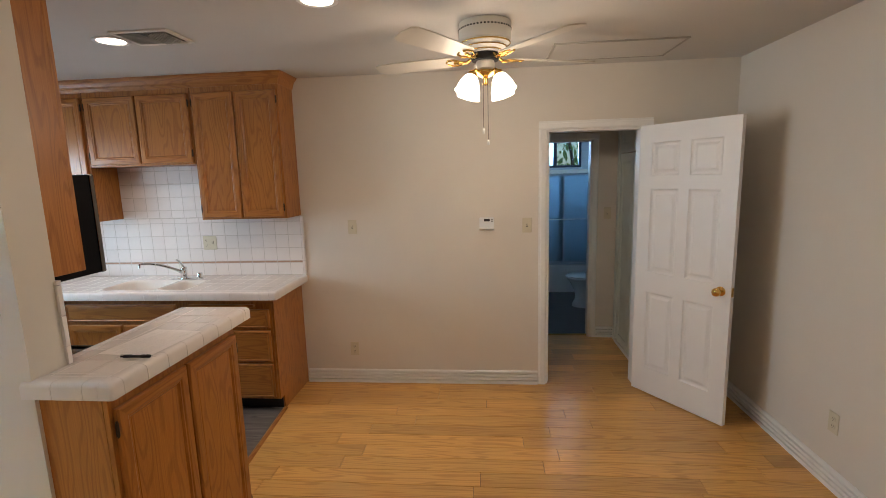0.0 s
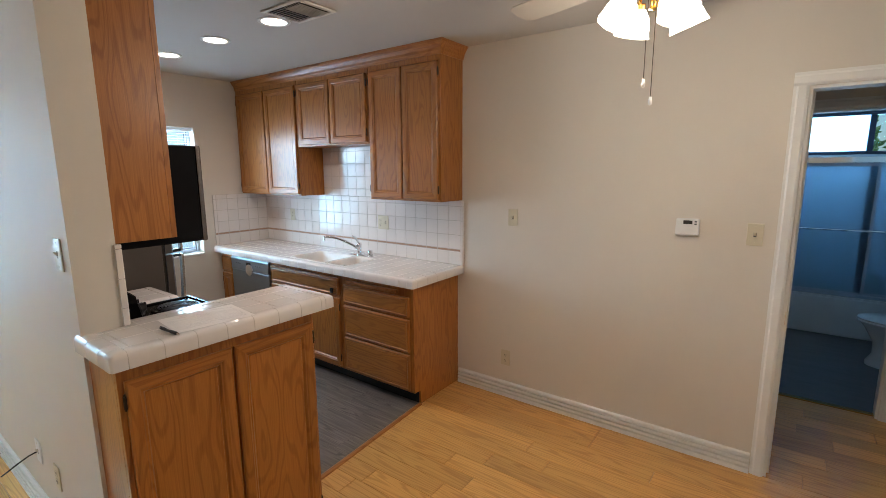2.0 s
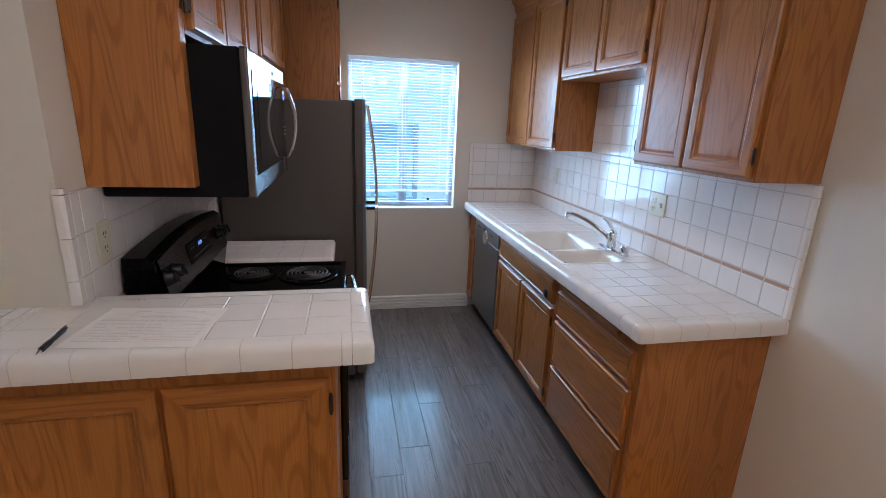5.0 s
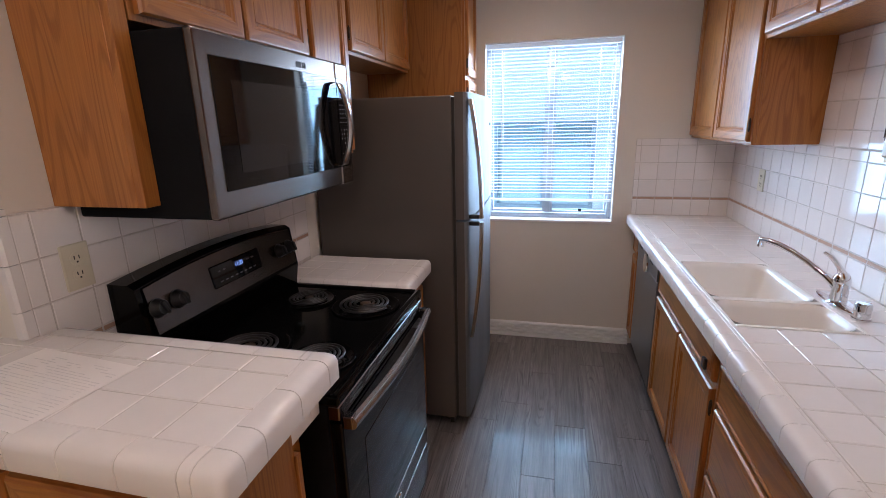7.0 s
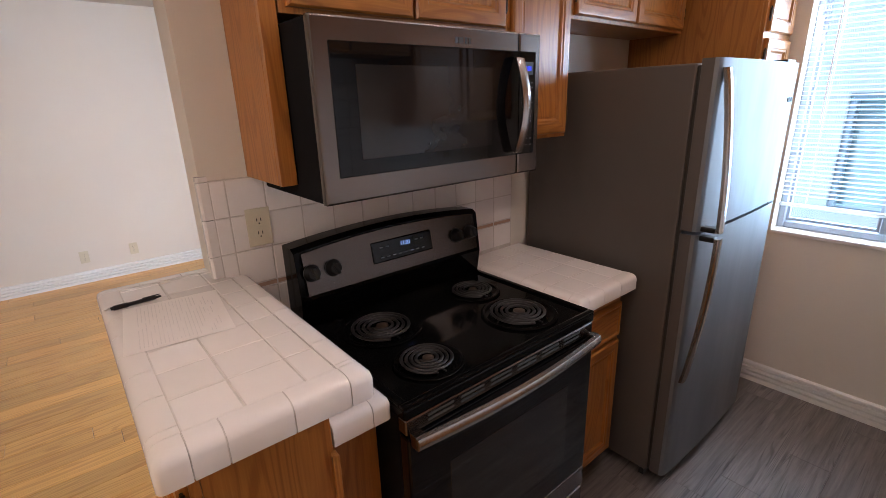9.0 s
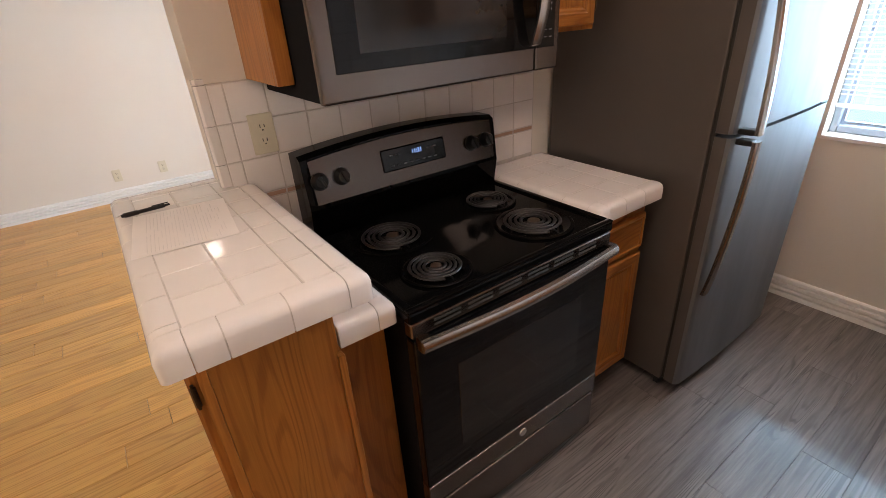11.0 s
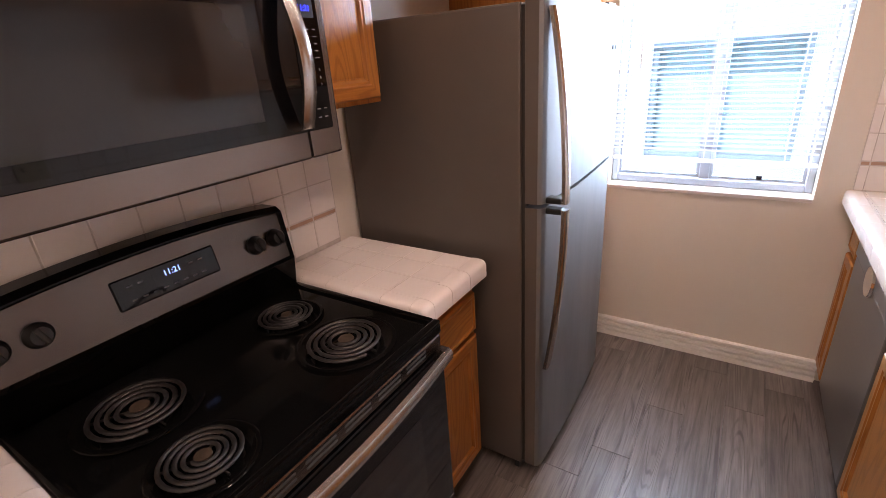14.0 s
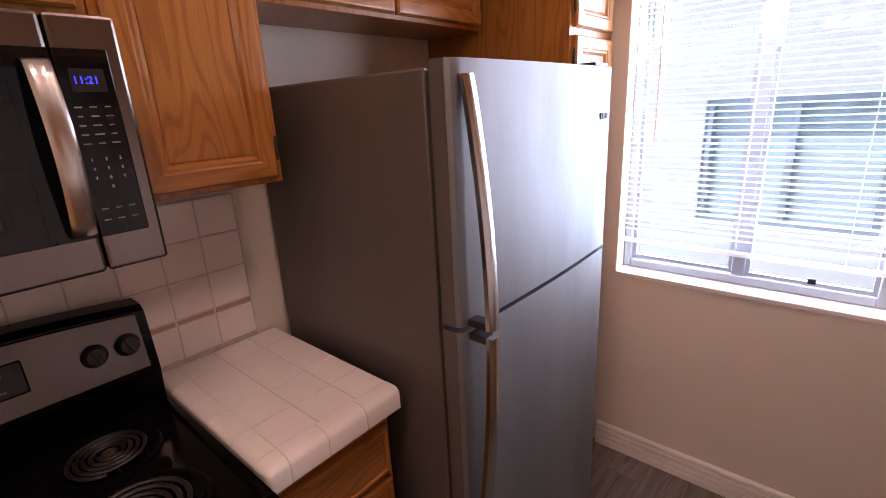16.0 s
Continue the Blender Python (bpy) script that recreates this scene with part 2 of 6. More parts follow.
tile_white = mat("glazed_tile", (0.83, 0.78, 0.745), 0.09, vary=0.03, scale=(14, 14, 14), bump=0.05, bump_scale=22, rand=0.03)
grout = mat("grout", (0.68, 0.62, 0.565), 0.85, vary=0.25, scale=(25, 25, 25), bump=0.2, bump_scale=240)
liner_tan = mat("liner_tan", (0.50, 0.32, 0.23), 0.25, vary=0.1, scale=(20, 20, 20))
sink_white = mat("sink_white", (0.86, 0.83, 0.78), 0.12, vary=0.03, scale=(9, 9, 9))
almond = mat("almond_plastic", (0.66, 0.60, 0.45), 0.38, vary=0.05, scale=(20, 20, 20))
white_plastic = mat("white_plastic", (0.82, 0.82, 0.80), 0.35, vary=0.03, scale=(20, 20, 20))
slot_dark = mat("slot_dark", (0.03, 0.025, 0.02), 0.6, vary=0.2)
steel = mat("brushed_steel", (0.26, 0.245, 0.235), 0.30, 1.0, vary=0.05, scale=(160, 160, 2), rough_vary=0.03)
steel_h = mat("brushed_steel_wide", (0.185, 0.156, 0.140), 0.26, 1.0, vary=0.02, scale=(1.5, 220, 220))
steel_guard = mat("control_face_steel", (0.115, 0.097, 0.087), 0.27, 1.0, vary=0.04, scale=(1.5, 220, 220))
steel_bright = mat("handle_steel", (0.52, 0.49, 0.46), 0.27, 1.0, vary=0.03, scale=(40, 40, 4))
dw_steel = mat("dishwasher_steel", (0.27, 0.28, 0.29), 0.36, 1.0, vary=0.04, scale=(3, 3, 60))
fridge_steel = mat("fridge_steel", (0.265, 0.278, 0.295), 0.58, 1.0, vary=0.20, scale=(5, 5, 1.1), rough_vary=0.10)
fridge_side = mat("fridge_side_grey", (0.100, 0.084, 0.074), 0.42, vary=0.06, scale=(8, 8, 8), bump=0.12, bump_scale=420)
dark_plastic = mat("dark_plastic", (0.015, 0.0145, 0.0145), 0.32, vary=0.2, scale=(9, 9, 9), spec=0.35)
enamel = mat("black_enamel", (0.004, 0.004, 0.004), 0.08, vary=0.3, scale=(8, 8, 8), rough_vary=0.03, spec=0.12)
black_glass = mat("black_glass", (0.004, 0.004, 0.0045), 0.03, vary=0.2, scale=(4, 4, 4), spec=0.3)
mw_window = mat("mesh_window", (0.017, 0.016, 0.016), 0.05, vary=0.2, scale=(4, 4, 4), spec=0.45)
coil_rust = mat("coil_rust", (0.075, 0.05, 0.034), 0.5, 0.3, vary=0.4, scale=(60, 60, 60))
coil_grey = mat("coil_grey", (0.016, 0.015, 0.0145), 0.45, 0.1, vary=0.35, scale=(25, 25, 25))
chrome = mat("chrome", (0.82, 0.82, 0.83), 0.07, 1.0, vary=0.03)
brass = mat("brass", (0.72, 0.47, 0.14), 0.18, 1.0, vary=0.12, scale=(30, 30, 30))
bronze = mat("hinge_bronze", (0.06, 0.04, 0.025), 0.4, 0.7, vary=0.3, scale=(40, 40, 40))
fan_white = mat("fan_white", (0.80, 0.77, 0.70), 0.3, vary=0.03)
blade_white = mat("blade_whitewash", (0.60, 0.55, 0.47), 0.4, vary=0.06, scale=(8, 8, 8))
alu = mat("window_aluminium", (0.46, 0.52, 0.60), 0.4, 0.5, vary=0.1, scale=(9, 9, 9))
alu_dark = mat("bath_frame_dark", (0.05, 0.07, 0.11), 0.4, 0.3, vary=0.1, scale=(9, 9, 9))
blind_white = translucent("blind_white", (0.85, 0.86, 0.86), 0.45)
vane_white = translucent("vane_white", (0.66, 0.76, 0.80), 0.5)
body_black = mat("sheet_black", (0.012, 0.012, 0.013), 0.8, vary=0.2, scale=(6, 6, 6), spec=0.05)
stucco = mat("stucco_white", (0.84, 0.84, 0.82), 0.85, vary=0.08, scale=(2, 2, 2), bump=0.5, bump_scale=35)
ground_mat = mat("concrete", (0.42, 0.40, 0.37), 0.9, vary=0.2, scale=(0.8, 0.8, 0.8), bump=0.3, bump_scale=40)
leaf_mat = translucent("leaf_green", (0.10, 0.20, 0.045), 0.5)
bath_wall = mat("bath_paint", (0.55, 0.58, 0.60), 0.5, vary=0.05, scale=(2, 2, 2), bump=0.06)
porcelain = mat("porcelain", (0.82, 0.83, 0.84), 0.1, vary=0.02)
paper = mat("paper_white", (0.83, 0.785, 0.75), 0.6, vary=0.02, scale=(12, 12, 12), bump=0.03)
ink = mat("faint_print", (0.775, 0.735, 0.71), 0.7, vary=0.2)
pen_black = mat("pen_black", (0.012, 0.012, 0.013), 0.3, vary=0.2)
pane = glass("clear_pane", (0.74, 0.90, 0.96))
shower_pane = translucent("shower_pane", (0.33, 0.43, 0.50), 0.8)
frosted = translucent("frosted_pane", (0.55, 0.85, 0.95), 0.85)
bulb_glow = glow("lit_glass_shade", (1.0, 0.90, 0.74), 9.0)
can_glow = glow("can_glow", (1.0, 0.93, 0.82), 14.0)
clock_glow = glow("clock_blue", (0.01, 0.03, 1.0), 3.0)
clock_pale = glow("clock_pale", (0.22, 0.42, 1.0), 1.6)
legend_light = mat("legend_light", (0.45, 0.45, 0.46), 0.5, vary=0.1)
legend = mat("legend_grey", (0.15, 0.15, 0.155), 0.5, vary=0.1)


# ---------- building helpers ----------
def thing(name, at, label, category, group="", kind="", m=None):
    ob = new(name)
    ob.empty_display_size = 0.1
    ob.matrix_world = m or pose(*at)
    return tagged(ob, label, category, group, kind)


def part(name, bm, material, parent, label="", smooth=0):
    """Links a bmesh, in world metres for a thing that is not turned (else in its own), as one mesh under parent."""
    top = parent
    while top is not None and top.parent:
        top = top.parent
    me = bpy.data.meshes.new(name)
    if top is not None and top.get("turned") is None:
        bmesh.ops.translate(bm, verts=bm.verts, vec=-top.matrix_basis.translation)
    bmesh.ops.recalc_face_normals(bm, faces=bm.faces)
    bm.to_mesh(me)
    bm.free()
    for mm in material if isinstance(material, (list, tuple)) else [material]:
        me.materials.append(mm)
    if smooth:
        for p in me.polygons:
            p.use_smooth = True
        me.set_sharp_from_angle(angle=radians(smooth))
    ob = new(name, me)
    ob.parent = parent
    if label:
        ob["label"] = label
    return ob


def solid(name, bm, material, label, category, kind="", group="", smooth=0):
    """A thing or piece of the setting that is one mesh, its origin at its base."""
    xs = [v.co for v in bm.verts]
    c = Vector(((min(v.x for v in xs) + max(v.x for v in xs)) / 2, (min(v.y for v in xs) + max(v.y for v in xs)) / 2, min(v.z for v in xs)))
    bmesh.ops.translate(bm, verts=bm.verts, vec=-c)
    ob = part(name, bm, material, None, smooth=smooth)
    ob.matrix_world = Matrix.Translation(c)
    return tagged(ob, label, category, group, kind)


def add_box(bm, x0, x1, y0, y1, z0, z1, bevel=0.0, seg=1, mi=0):
    r = bmesh.ops.create_cube(bm, size=1.0)
    vs = r["verts"]
    bmesh.ops.scale(bm, verts=vs, vec=(abs(x1 - x0), abs(y1 - y0), abs(z1 - z0)))
    bmesh.ops.translate(bm, verts=vs, vec=((x0 + x1) / 2, (y0 + y1) / 2, (z0 + z1) / 2))
    fs = {f for v in vs for f in v.link_faces}
    if bevel:
        es = list({e for v in vs for e in v.link_edges})
        out = bmesh.ops.bevel(bm, geom=es, offset=bevel, segments=seg, affect="EDGES", profile=0.5)
        fs = {f for f in fs if f.is_valid} | set(out["faces"])
    for f in fs:
        f.material_index = mi
    return bm


def box(x0, x1, y0, y1, z0, z1, bevel=0.0, seg=1):
    return add_box(bmesh.new(), x0, x1, y0, y1, z0, z1, bevel, seg)


def add_tube(bm, pts, r, n=10, cap=True, flat=1.0):
    """A round bar along pts; r a number or one for each point. flat squeezes it upright."""
    pts = [Vector(p) for p in pts]
    rs = r if isinstance(r, (list, tuple)) else [r] * len(pts)
    rings, side = [], None
    for i, p in enumerate(pts):
        d = (pts[min(i + 1, len(pts) - 1)] - pts[max(i - 1, 0)]).normalized()
        if side is None:
            side = d.cross(Vector((0, 0, 1)) if abs(d.z) < 0.9 else Vector((1, 0, 0))).normalized()
        side = (side - d * side.dot(d)).normalized()
        up = d.cross(side)
        rings.append([bm.verts.new(p + rs[i] * (math.cos(2 * math.pi * k / n) * side + flat * math.sin(2 * math.pi * k / n) * up)) for k in range(n)])
    for a, b in zip(rings, rings[1:]):
        for k in range(n):
            bm.faces.new((a[k], a[(k + 1) % n], b[(k + 1) % n], b[k]))
    if cap:
        bm.faces.new(rings[0][::-1])
        bm.faces.new(rings[-1])
    return bm


def tube(pts, r, n=10, cap=True, flat=1.0):
    return add_tube(bmesh.new(), pts, r, n, cap, flat)


def add_lathe(bm, profile, n=24, m=None, wave=0.0, waves=8):
    """Turns (radius, height) pairs about z, then moves them by m. wave: a fluted outline."""
    m = m or Matrix()
    rings = []
    for r, z in profile:
        if r < 1e-5:
            rings.append([bm.verts.new(m @ Vector((0, 0, z)))])
        else:
            ring = []
            for k in range(n):
                a = 2 * math.pi * k / n
                rr = r * (1 + wave * math.cos(waves * a))
                ring.append(bm.verts.new(m @ Vector((rr * math.cos(a), rr * math.sin(a), z))))
            rings.append(ring)
    for a, b in zip(rings, rings[1:]):
        for k in range(n):
            q = [a[k % len(a)], a[(k + 1) % len(a)], b[(k + 1) % len(b)], b[k % len(b)]]
            q = list(dict.fromkeys(q))
            if len(q) > 2:
                bm.faces.new(q)
    return bm


def lathe(profile, n=24, m=None, wave=0.0, waves=8):
    return add_lathe(bmesh.new(), profile, n, m, wave, waves)


def add_prism(bm, outline, a, b, axis):
    """Extrudes a closed 2D outline from a to b along axis: x takes (y, z), y takes (x, z), z takes (x, y)."""
    def put(u, v, w):
        return {"x": (w, u, v), "y": (u, w, v), "z": (u, v, w)}[axis]
    lo = [bm.verts.new(put(u, v, a)) for u, v in outline]
    hi = [bm.verts.new(put(u, v, b)) for u, v in outline]
    k = len(outline)
    for i in range(k):
        bm.faces.new((lo[i], lo[(i + 1) % k], hi[(i + 1) % k], hi[i]))
    bm.faces.new(lo[::-1])
    bm.faces.new(hi)
    return bm


def prism(outline, a, b, axis):
    return add_prism(bmesh.new(), outline, a, b, axis)


def frame_at(origin, facing):
    """A frame whose x runs to the right as one looks at the face, y up and z out of it."""
    u = {"+x": (0, 1, 0), "-x": (0, -1, 0), "+y": (-1, 0, 0), "-y": (1, 0, 0), "+z": (1, 0, 0)}[facing]
    w = {"+x": (1, 0, 0), "-x": (-1, 0, 0), "+y": (0, 1, 0), "-y": (0, -1, 0), "+z": (0, 0, 1)}[facing]
    u, w = Vector(u), Vector(w)
    v = w.cross(u)
    return Matrix.Translation(origin) @ Matrix((u, v, w)).transposed().to_4x4()


def add_panel_frame(bm, m, w, h, loops, fill=False, mi_rail=0):
    """Mitred rings of a panelled face: loops of (inset, height out). Rails take mi_rail."""
    rings = []
    for inset, out in loops:
        rings.append([bm.verts.new(m @ Vector(c)) for c in ((inset, inset, out), (w - inset, inset, out), (w - inset, h - inset, out), (inset, h - inset, out))])
    for a, b in zip(rings, rings[1:]):
        for k in range(4):
            f = bm.faces.new((a[k], a[(k + 1) % 4], b[(k + 1) % 4], b[k]))
            f.material_index = mi_rail if k in (0, 2) else 0
    if fill:
        bm.faces.new(rings[-1])
    return bm


def wall(name, axis, lo, hi, a0, a1, z0, z1, openings, material, label):
    """A wall with real openings. axis: the way it runs; lo, hi: its two faces; openings: (a0, a1, z0, z1)."""
    bm = bmesh.new()
    cuts = sorted({a0, a1, *[v for o in openings for v in o[:2]]})
    for p, q in zip(cuts, cuts[1:]):
        spans, base = [], z0
        for o in sorted((o for o in openings if o[0] <= p and q <= o[1]), key=lambda o: o[2]):
            spans.append((base, o[2]))
            base = o[3]
        spans.append((base, z1))
        for s, e in spans:
            if e - s > 1e-4:
                if axis == "x":
                    add_box(bm, p, q, lo, hi, s, e)
                else:
                    add_box(bm, lo, hi, p, q, s, e)
    bmesh.ops.remove_doubles(bm, verts=bm.verts, dist=1e-5)
    return solid(name, bm, material, label, "wall", kind="structure")


def letters(text, size, m, material, parent, name="lettering", depth=0.0004):
    cu = bpy.data.curves.new(name, "FONT")
    cu.body, cu.size, cu.extrude = text, size, depth
    cu.align_x, cu.align_y = "CENTER", "CENTER"
    tmp = bpy.data.objects.new("tmp", cu)
    me = bpy.data.meshes.new_from_object(tmp)
    bpy.data.objects.remove(tmp)
    top = parent
    while top.parent:
        top = top.parent
    if top.get("turned") is None:
        m = Matrix.Translation(-top.matrix_basis.translation) @ m
    me.transform(m)
    me.materials.append(material)
    ob = new(name, me)
    ob.parent = parent
    return ob


# ---------- the rooms ----------
XW, XE, YS, YF, CEIL = -3.475, 2.36, -1.95, 4.36, 2.50
WALL_S, WALL_N, WALL_END = 1.972, 2.108, -0.945
solid("subfloor", box(XW - 0.15, 2.6, YS - 0.15, 8.3, -0.12, -0.012), joint, "dark underlay beneath the floor boards", "floor", kind="structure")
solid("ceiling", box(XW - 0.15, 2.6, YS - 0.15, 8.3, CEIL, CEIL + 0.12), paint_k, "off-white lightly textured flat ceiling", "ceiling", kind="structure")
wall("wall_north", "x", YF, YF + 0.12, XW - 0.15, XE + 0.15, 0, CEIL, [(0.995, 1.705, 0, 2.04)], paint, "warm beige painted wall with a doorway to the hall")
wall("wall_east", "y", XE, XE + 0.12, YS, YF, 0, CEIL, [], paint, "plain warm beige painted wall")
wall("wall_south", "x", YS - 0.12, YS, XW - 0.15, XE + 0.15, 0, CEIL, [], paint, "plain warm beige painted living room wall")
wall("wall_west", "y", XW - 0.14, XW, YS, YF, 0, CEIL, [(2.80, 3.657, 0.868, 2.045), (0.60, 1.85, 0.86, 2.08)], paint, "beige painted outer wall with two windows")
wall("wall_divider", "x", WALL_S, WALL_N, XW, WALL_END, 0, CEIL, [], paint, "beige painted wall between kitchen and living room")
# hall and bathroom
wall("wall_hall_east", "y", 1.83, 1.95, YF + 0.12, 5.50, 0, CEIL, [(4.56, 5.36, 0.02, 2.36)], paint, "beige hall wall around a closet")
wall("wall_hall_north", "x", 5.50, 5.60, 0.2, 2.45, 0, CEIL, [(0.87, 1.585, 0, 2.03)], paint, "beige hall wall with the bathroom doorway")
wall("wall_hall_west", "y", 0.10, 0.20, YF + 0.12, 5.60, 0, CEIL, [], paint, "plain beige hall end wall")
wall("wall_bath_west", "y", 0.72, 0.82, 5.60, 8.10, 0, CEIL, [], bath_wall, "grey-painted bathroom wall")
wall("wall_bath_east", "y", 2.35, 2.45, 5.60, 8.10, 0, CEIL, [], bath_wall, "grey-painted bathroom wall")
wall("wall_bath_north", "x", 8.10, 8.22, 0.72, 2.45, 0, CEIL, [(0.92, 2.00, 1.79, 2.23)], bath_wall, "tiled bathroom wall with a high window")
solid("closet_back", box(2.2, 2.25, YF + 0.13, 5.49, 0, CEIL), paint, "plain back of the hall closet", "wall", kind="structure")

# baseboards with three grooves
BASE = [(0, 0), (0.024, 0), (0.024, 0.025), (0.002, 0.026), (0.002, 0.036), (0.022, 0.037), (0.022, 0.052), (0.002, 0.053), (0.002, 0.063), (0.020, 0.064), (0.020, 0.079), (0.002, 0.080), (0.002, 0.090), (0.015, 0.091), (0.014, 0.104), (0.006, 0.112), (0, 0.112)]


def baseboard(axis, a0, a1, face, sign):
    solid("baseboard", prism([(face + sign * (d + 0.001), z) for d, z in BASE], a0, a1, axis), trim_white, "white grooved wooden baseboard along the wall", "baseboard", kind="structure")


baseboard("x", -1.005, 0.930, YF, -1)
baseboard("x", 1.775, XE - 0.02, YF, -1)
baseboard("y", YS, YF, XE, -1)
baseboard("x", XW, XE, YS, 1)
baseboard("y", YS, WALL_S, XW, 1)
baseboard("y", 2.755, 3.82, XW, 1)
baseboard("x", XW, WALL_END, WALL_S, -1)
baseboard("x", 1.65, 1.83, 5.50, -1)
baseboard("y", YF + 0.12, 4.55, 1.83, -1)


# door casings and jambs
def casing(name, x0, x1, top, y, sign, label):
    ob = thing(name, (x0, y, 0), label, "door frame", kind="structure")
    w, d = 0.062, 0.018
    for a, b, pn in ((x0 - w, x0, "casing_leg"), (x1, x1 + w, "casing_leg")):
        out = [(a, y), (b, y), (b, y + sign * d * 0.6), (b - 0.012, y + sign * d), (a + 0.02, y + sign * d), (a + 0.012, y + sign * d * 0.7), (a, y + sign * d * 0.7)]
        part(pn, prism(out, 0, top, "z"), trim_white, ob)
    out = [(y, top), (y, top + w), (y + sign * d * 0.7, top + w), (y + sign * d * 0.7, top + w - 0.012), (y + sign * d, top + w - 0.02), (y + sign * d, top + 0.012), (y + sign * d * 0.6, top)]
    part("casing_head", prism(out, x0 - w, x1 + w, "x"), trim_white, ob)
    return ob


c1 = casing("door_frame_1", 0.995, 1.705, 2.04, YF - 0.001, -1, "white moulded casing round the hall doorway")
for a, b in ((0.995, 1.010), (1.690, 1.705)):
    part("jamb", box(a + 0.0005 if a < 1.2 else a, b if a < 1.2 else b - 0.0005, YF + 0.001, YF + 0.119, 0, 2.04), trim_white, c1)
part("jamb_head", box(1.010, 1.690, YF + 0.001, YF + 0.119, 2.024, 2.0395), trim_white, c1)
part("door_stop", box(1.010, 1.022, YF + 0.045, YF + 0.08, 0, 2.024, 0.002), trim_white, c1)
part("strike_plate", box(1.0101, 1.0112, YF + 0.012, YF + 0.040, 0.86, 0.93), brass, c1, "small brass strike plate")
c2 = casing("door_frame_2", 0.87, 1.585, 2.03, 5.499, -1, "white moulded casing round the bathroom doorway")
for a, b in ((0.8705, 0.885), (1.570, 1.5845)):
    part("jamb", box(a, b, 5.501, 5.599, 0, 2.03), trim_white, c2)
part("jamb_head", box(0.885, 1.570, 5.501, 5.599, 2.015, 2.0295), trim_white, c2)
part("threshold", box(0.885, 1.570, 5.53, 5.57, 0.001, 0.012, 0.003), brass, c2, "thin metal threshold strip")


# ---------- floors board by board ----------
MESHES = {}


def piece_mesh(key, w, h, t, material, bevel=0.0012):
    """A flat piece w by h by t with eased upper edges, its lower corner at the origin."""
    if key not in MESHES:
        bm = bmesh.new()
        lo = [bm.verts.new((x, y, 0)) for x, y in ((0, 0), (w, 0), (w, h), (0, h))]
        mid = [bm.verts.new((x, y, t - bevel)) for x, y in ((0, 0), (w, 0), (w, h), (0, h))]
        e = bevel
        top = [bm.verts.new((x, y, t)) for x, y in ((e, e), (w - e, e), (w - e, h - e), (e, h - e))]
        for a, b in ((lo, mid), (mid, top)):
            for k in range(4):
                bm.faces.new((a[k], a[(k + 1) % 4], b[(k + 1) % 4], b[k]))
        bm.faces.new(top)
        me = bpy.data.meshes.new(key[0])
        bm.to_mesh(me)
        bm.free()
        me.materials.append(material)
        MESHES[key] = me
    return MESHES[key]


def put_piece(name, me, parent, m):
    ob = new(name, me)
    ob.parent = parent
    top = parent
    ob.matrix_basis = Matrix.Translation(-top.matrix_world.translation if top.get("turned") is None else Vector()) @ m
    return ob


def boards(parent, x0, x1, y0, y1, width, length, material, name, skip=None, rnd=None, edge=None):
    rnd = rnd or random.Random(4)
    y, row = y0, 0
    while y < y1 - 0.004:
        w = min(width, y1 - y)
        x = x0 - rnd.random() * length * 0.9
        if edge:
            x1 = edge(y + w / 2)
        while x < x1 - 0.004:
            a, b = max(x, x0), min(x + length, x1)
            x += length
            if b - a < 0.01 or (skip and skip(a, b, y, y + w)):
                continue
            if skip:
                for lo, hi in skip_cut(a, b, y):
                    me = piece_mesh((name, round(hi - lo, 3), round(w, 3)), hi - lo - 0.0024, w - 0.0022, 0.012, material)
                    put_piece(name, me, parent, pose(lo, y, -0.0119))
                continue
            me = piece_mesh((name, round(b - a, 3), round(w, 3)), b - a - 0.0008, w - 0.0008, 0.012, material, 0.0007)
            put_piece(name, me, parent, pose(a, y, -0.0119))
        y += width


def skip_cut(a, b, y):
    """Oak boards stop at the kitchen's edge and at the divider."""
    e = floor_edge(y + 0.06)
    if y >= WALL_N - 0.13 and a < e:
        return [(e, b)] if b > e + 0.01 else []
    return [(a, b)]


def floor_edge(y):
    """The seam between oak and vinyl runs a little askew."""
    return -0.935 - 0.078 * (y - 2.80)


# ---------- tiles ----------
PITCH, GAP = 0.1085, 0.0022


def tiles(parent, m, us, vs, t=0.008, name="tile", material=None, skip=None):
    """Tiles between the joints us along the frame's x and vs along its y."""
    for a, b in zip(us, us[1:]):
        for c, d in zip(vs, vs[1:]):
            if skip and skip((a + b) / 2, (c + d) / 2):
                continue
            w, h = b - a - GAP, d - c - GAP
            me = piece_mesh((name, round(w, 4), round(h, 4), t), w, h, t, material or tile_white, 0.0022)
            put_piece(name, me, parent, m @ pose(a + GAP / 2, c + GAP / 2, 0))


def joints(a, b, pitch=PITCH, from_end=False):
    out, v = [a], a
    while v + pitch < b - 0.012:
        v += pitch
        out.append(v)
    out.append(b)
    return [a + b - x for x in reversed(out)] if from_end else out


CAP = [(0, 0), (0.050, 0), (0.0505, 0.004), (0.0505, 0.040), (0.047, 0.050), (0.040, 0.056), (0.030, 0.0588), (0.018, 0.059), (0, 0.0586)]


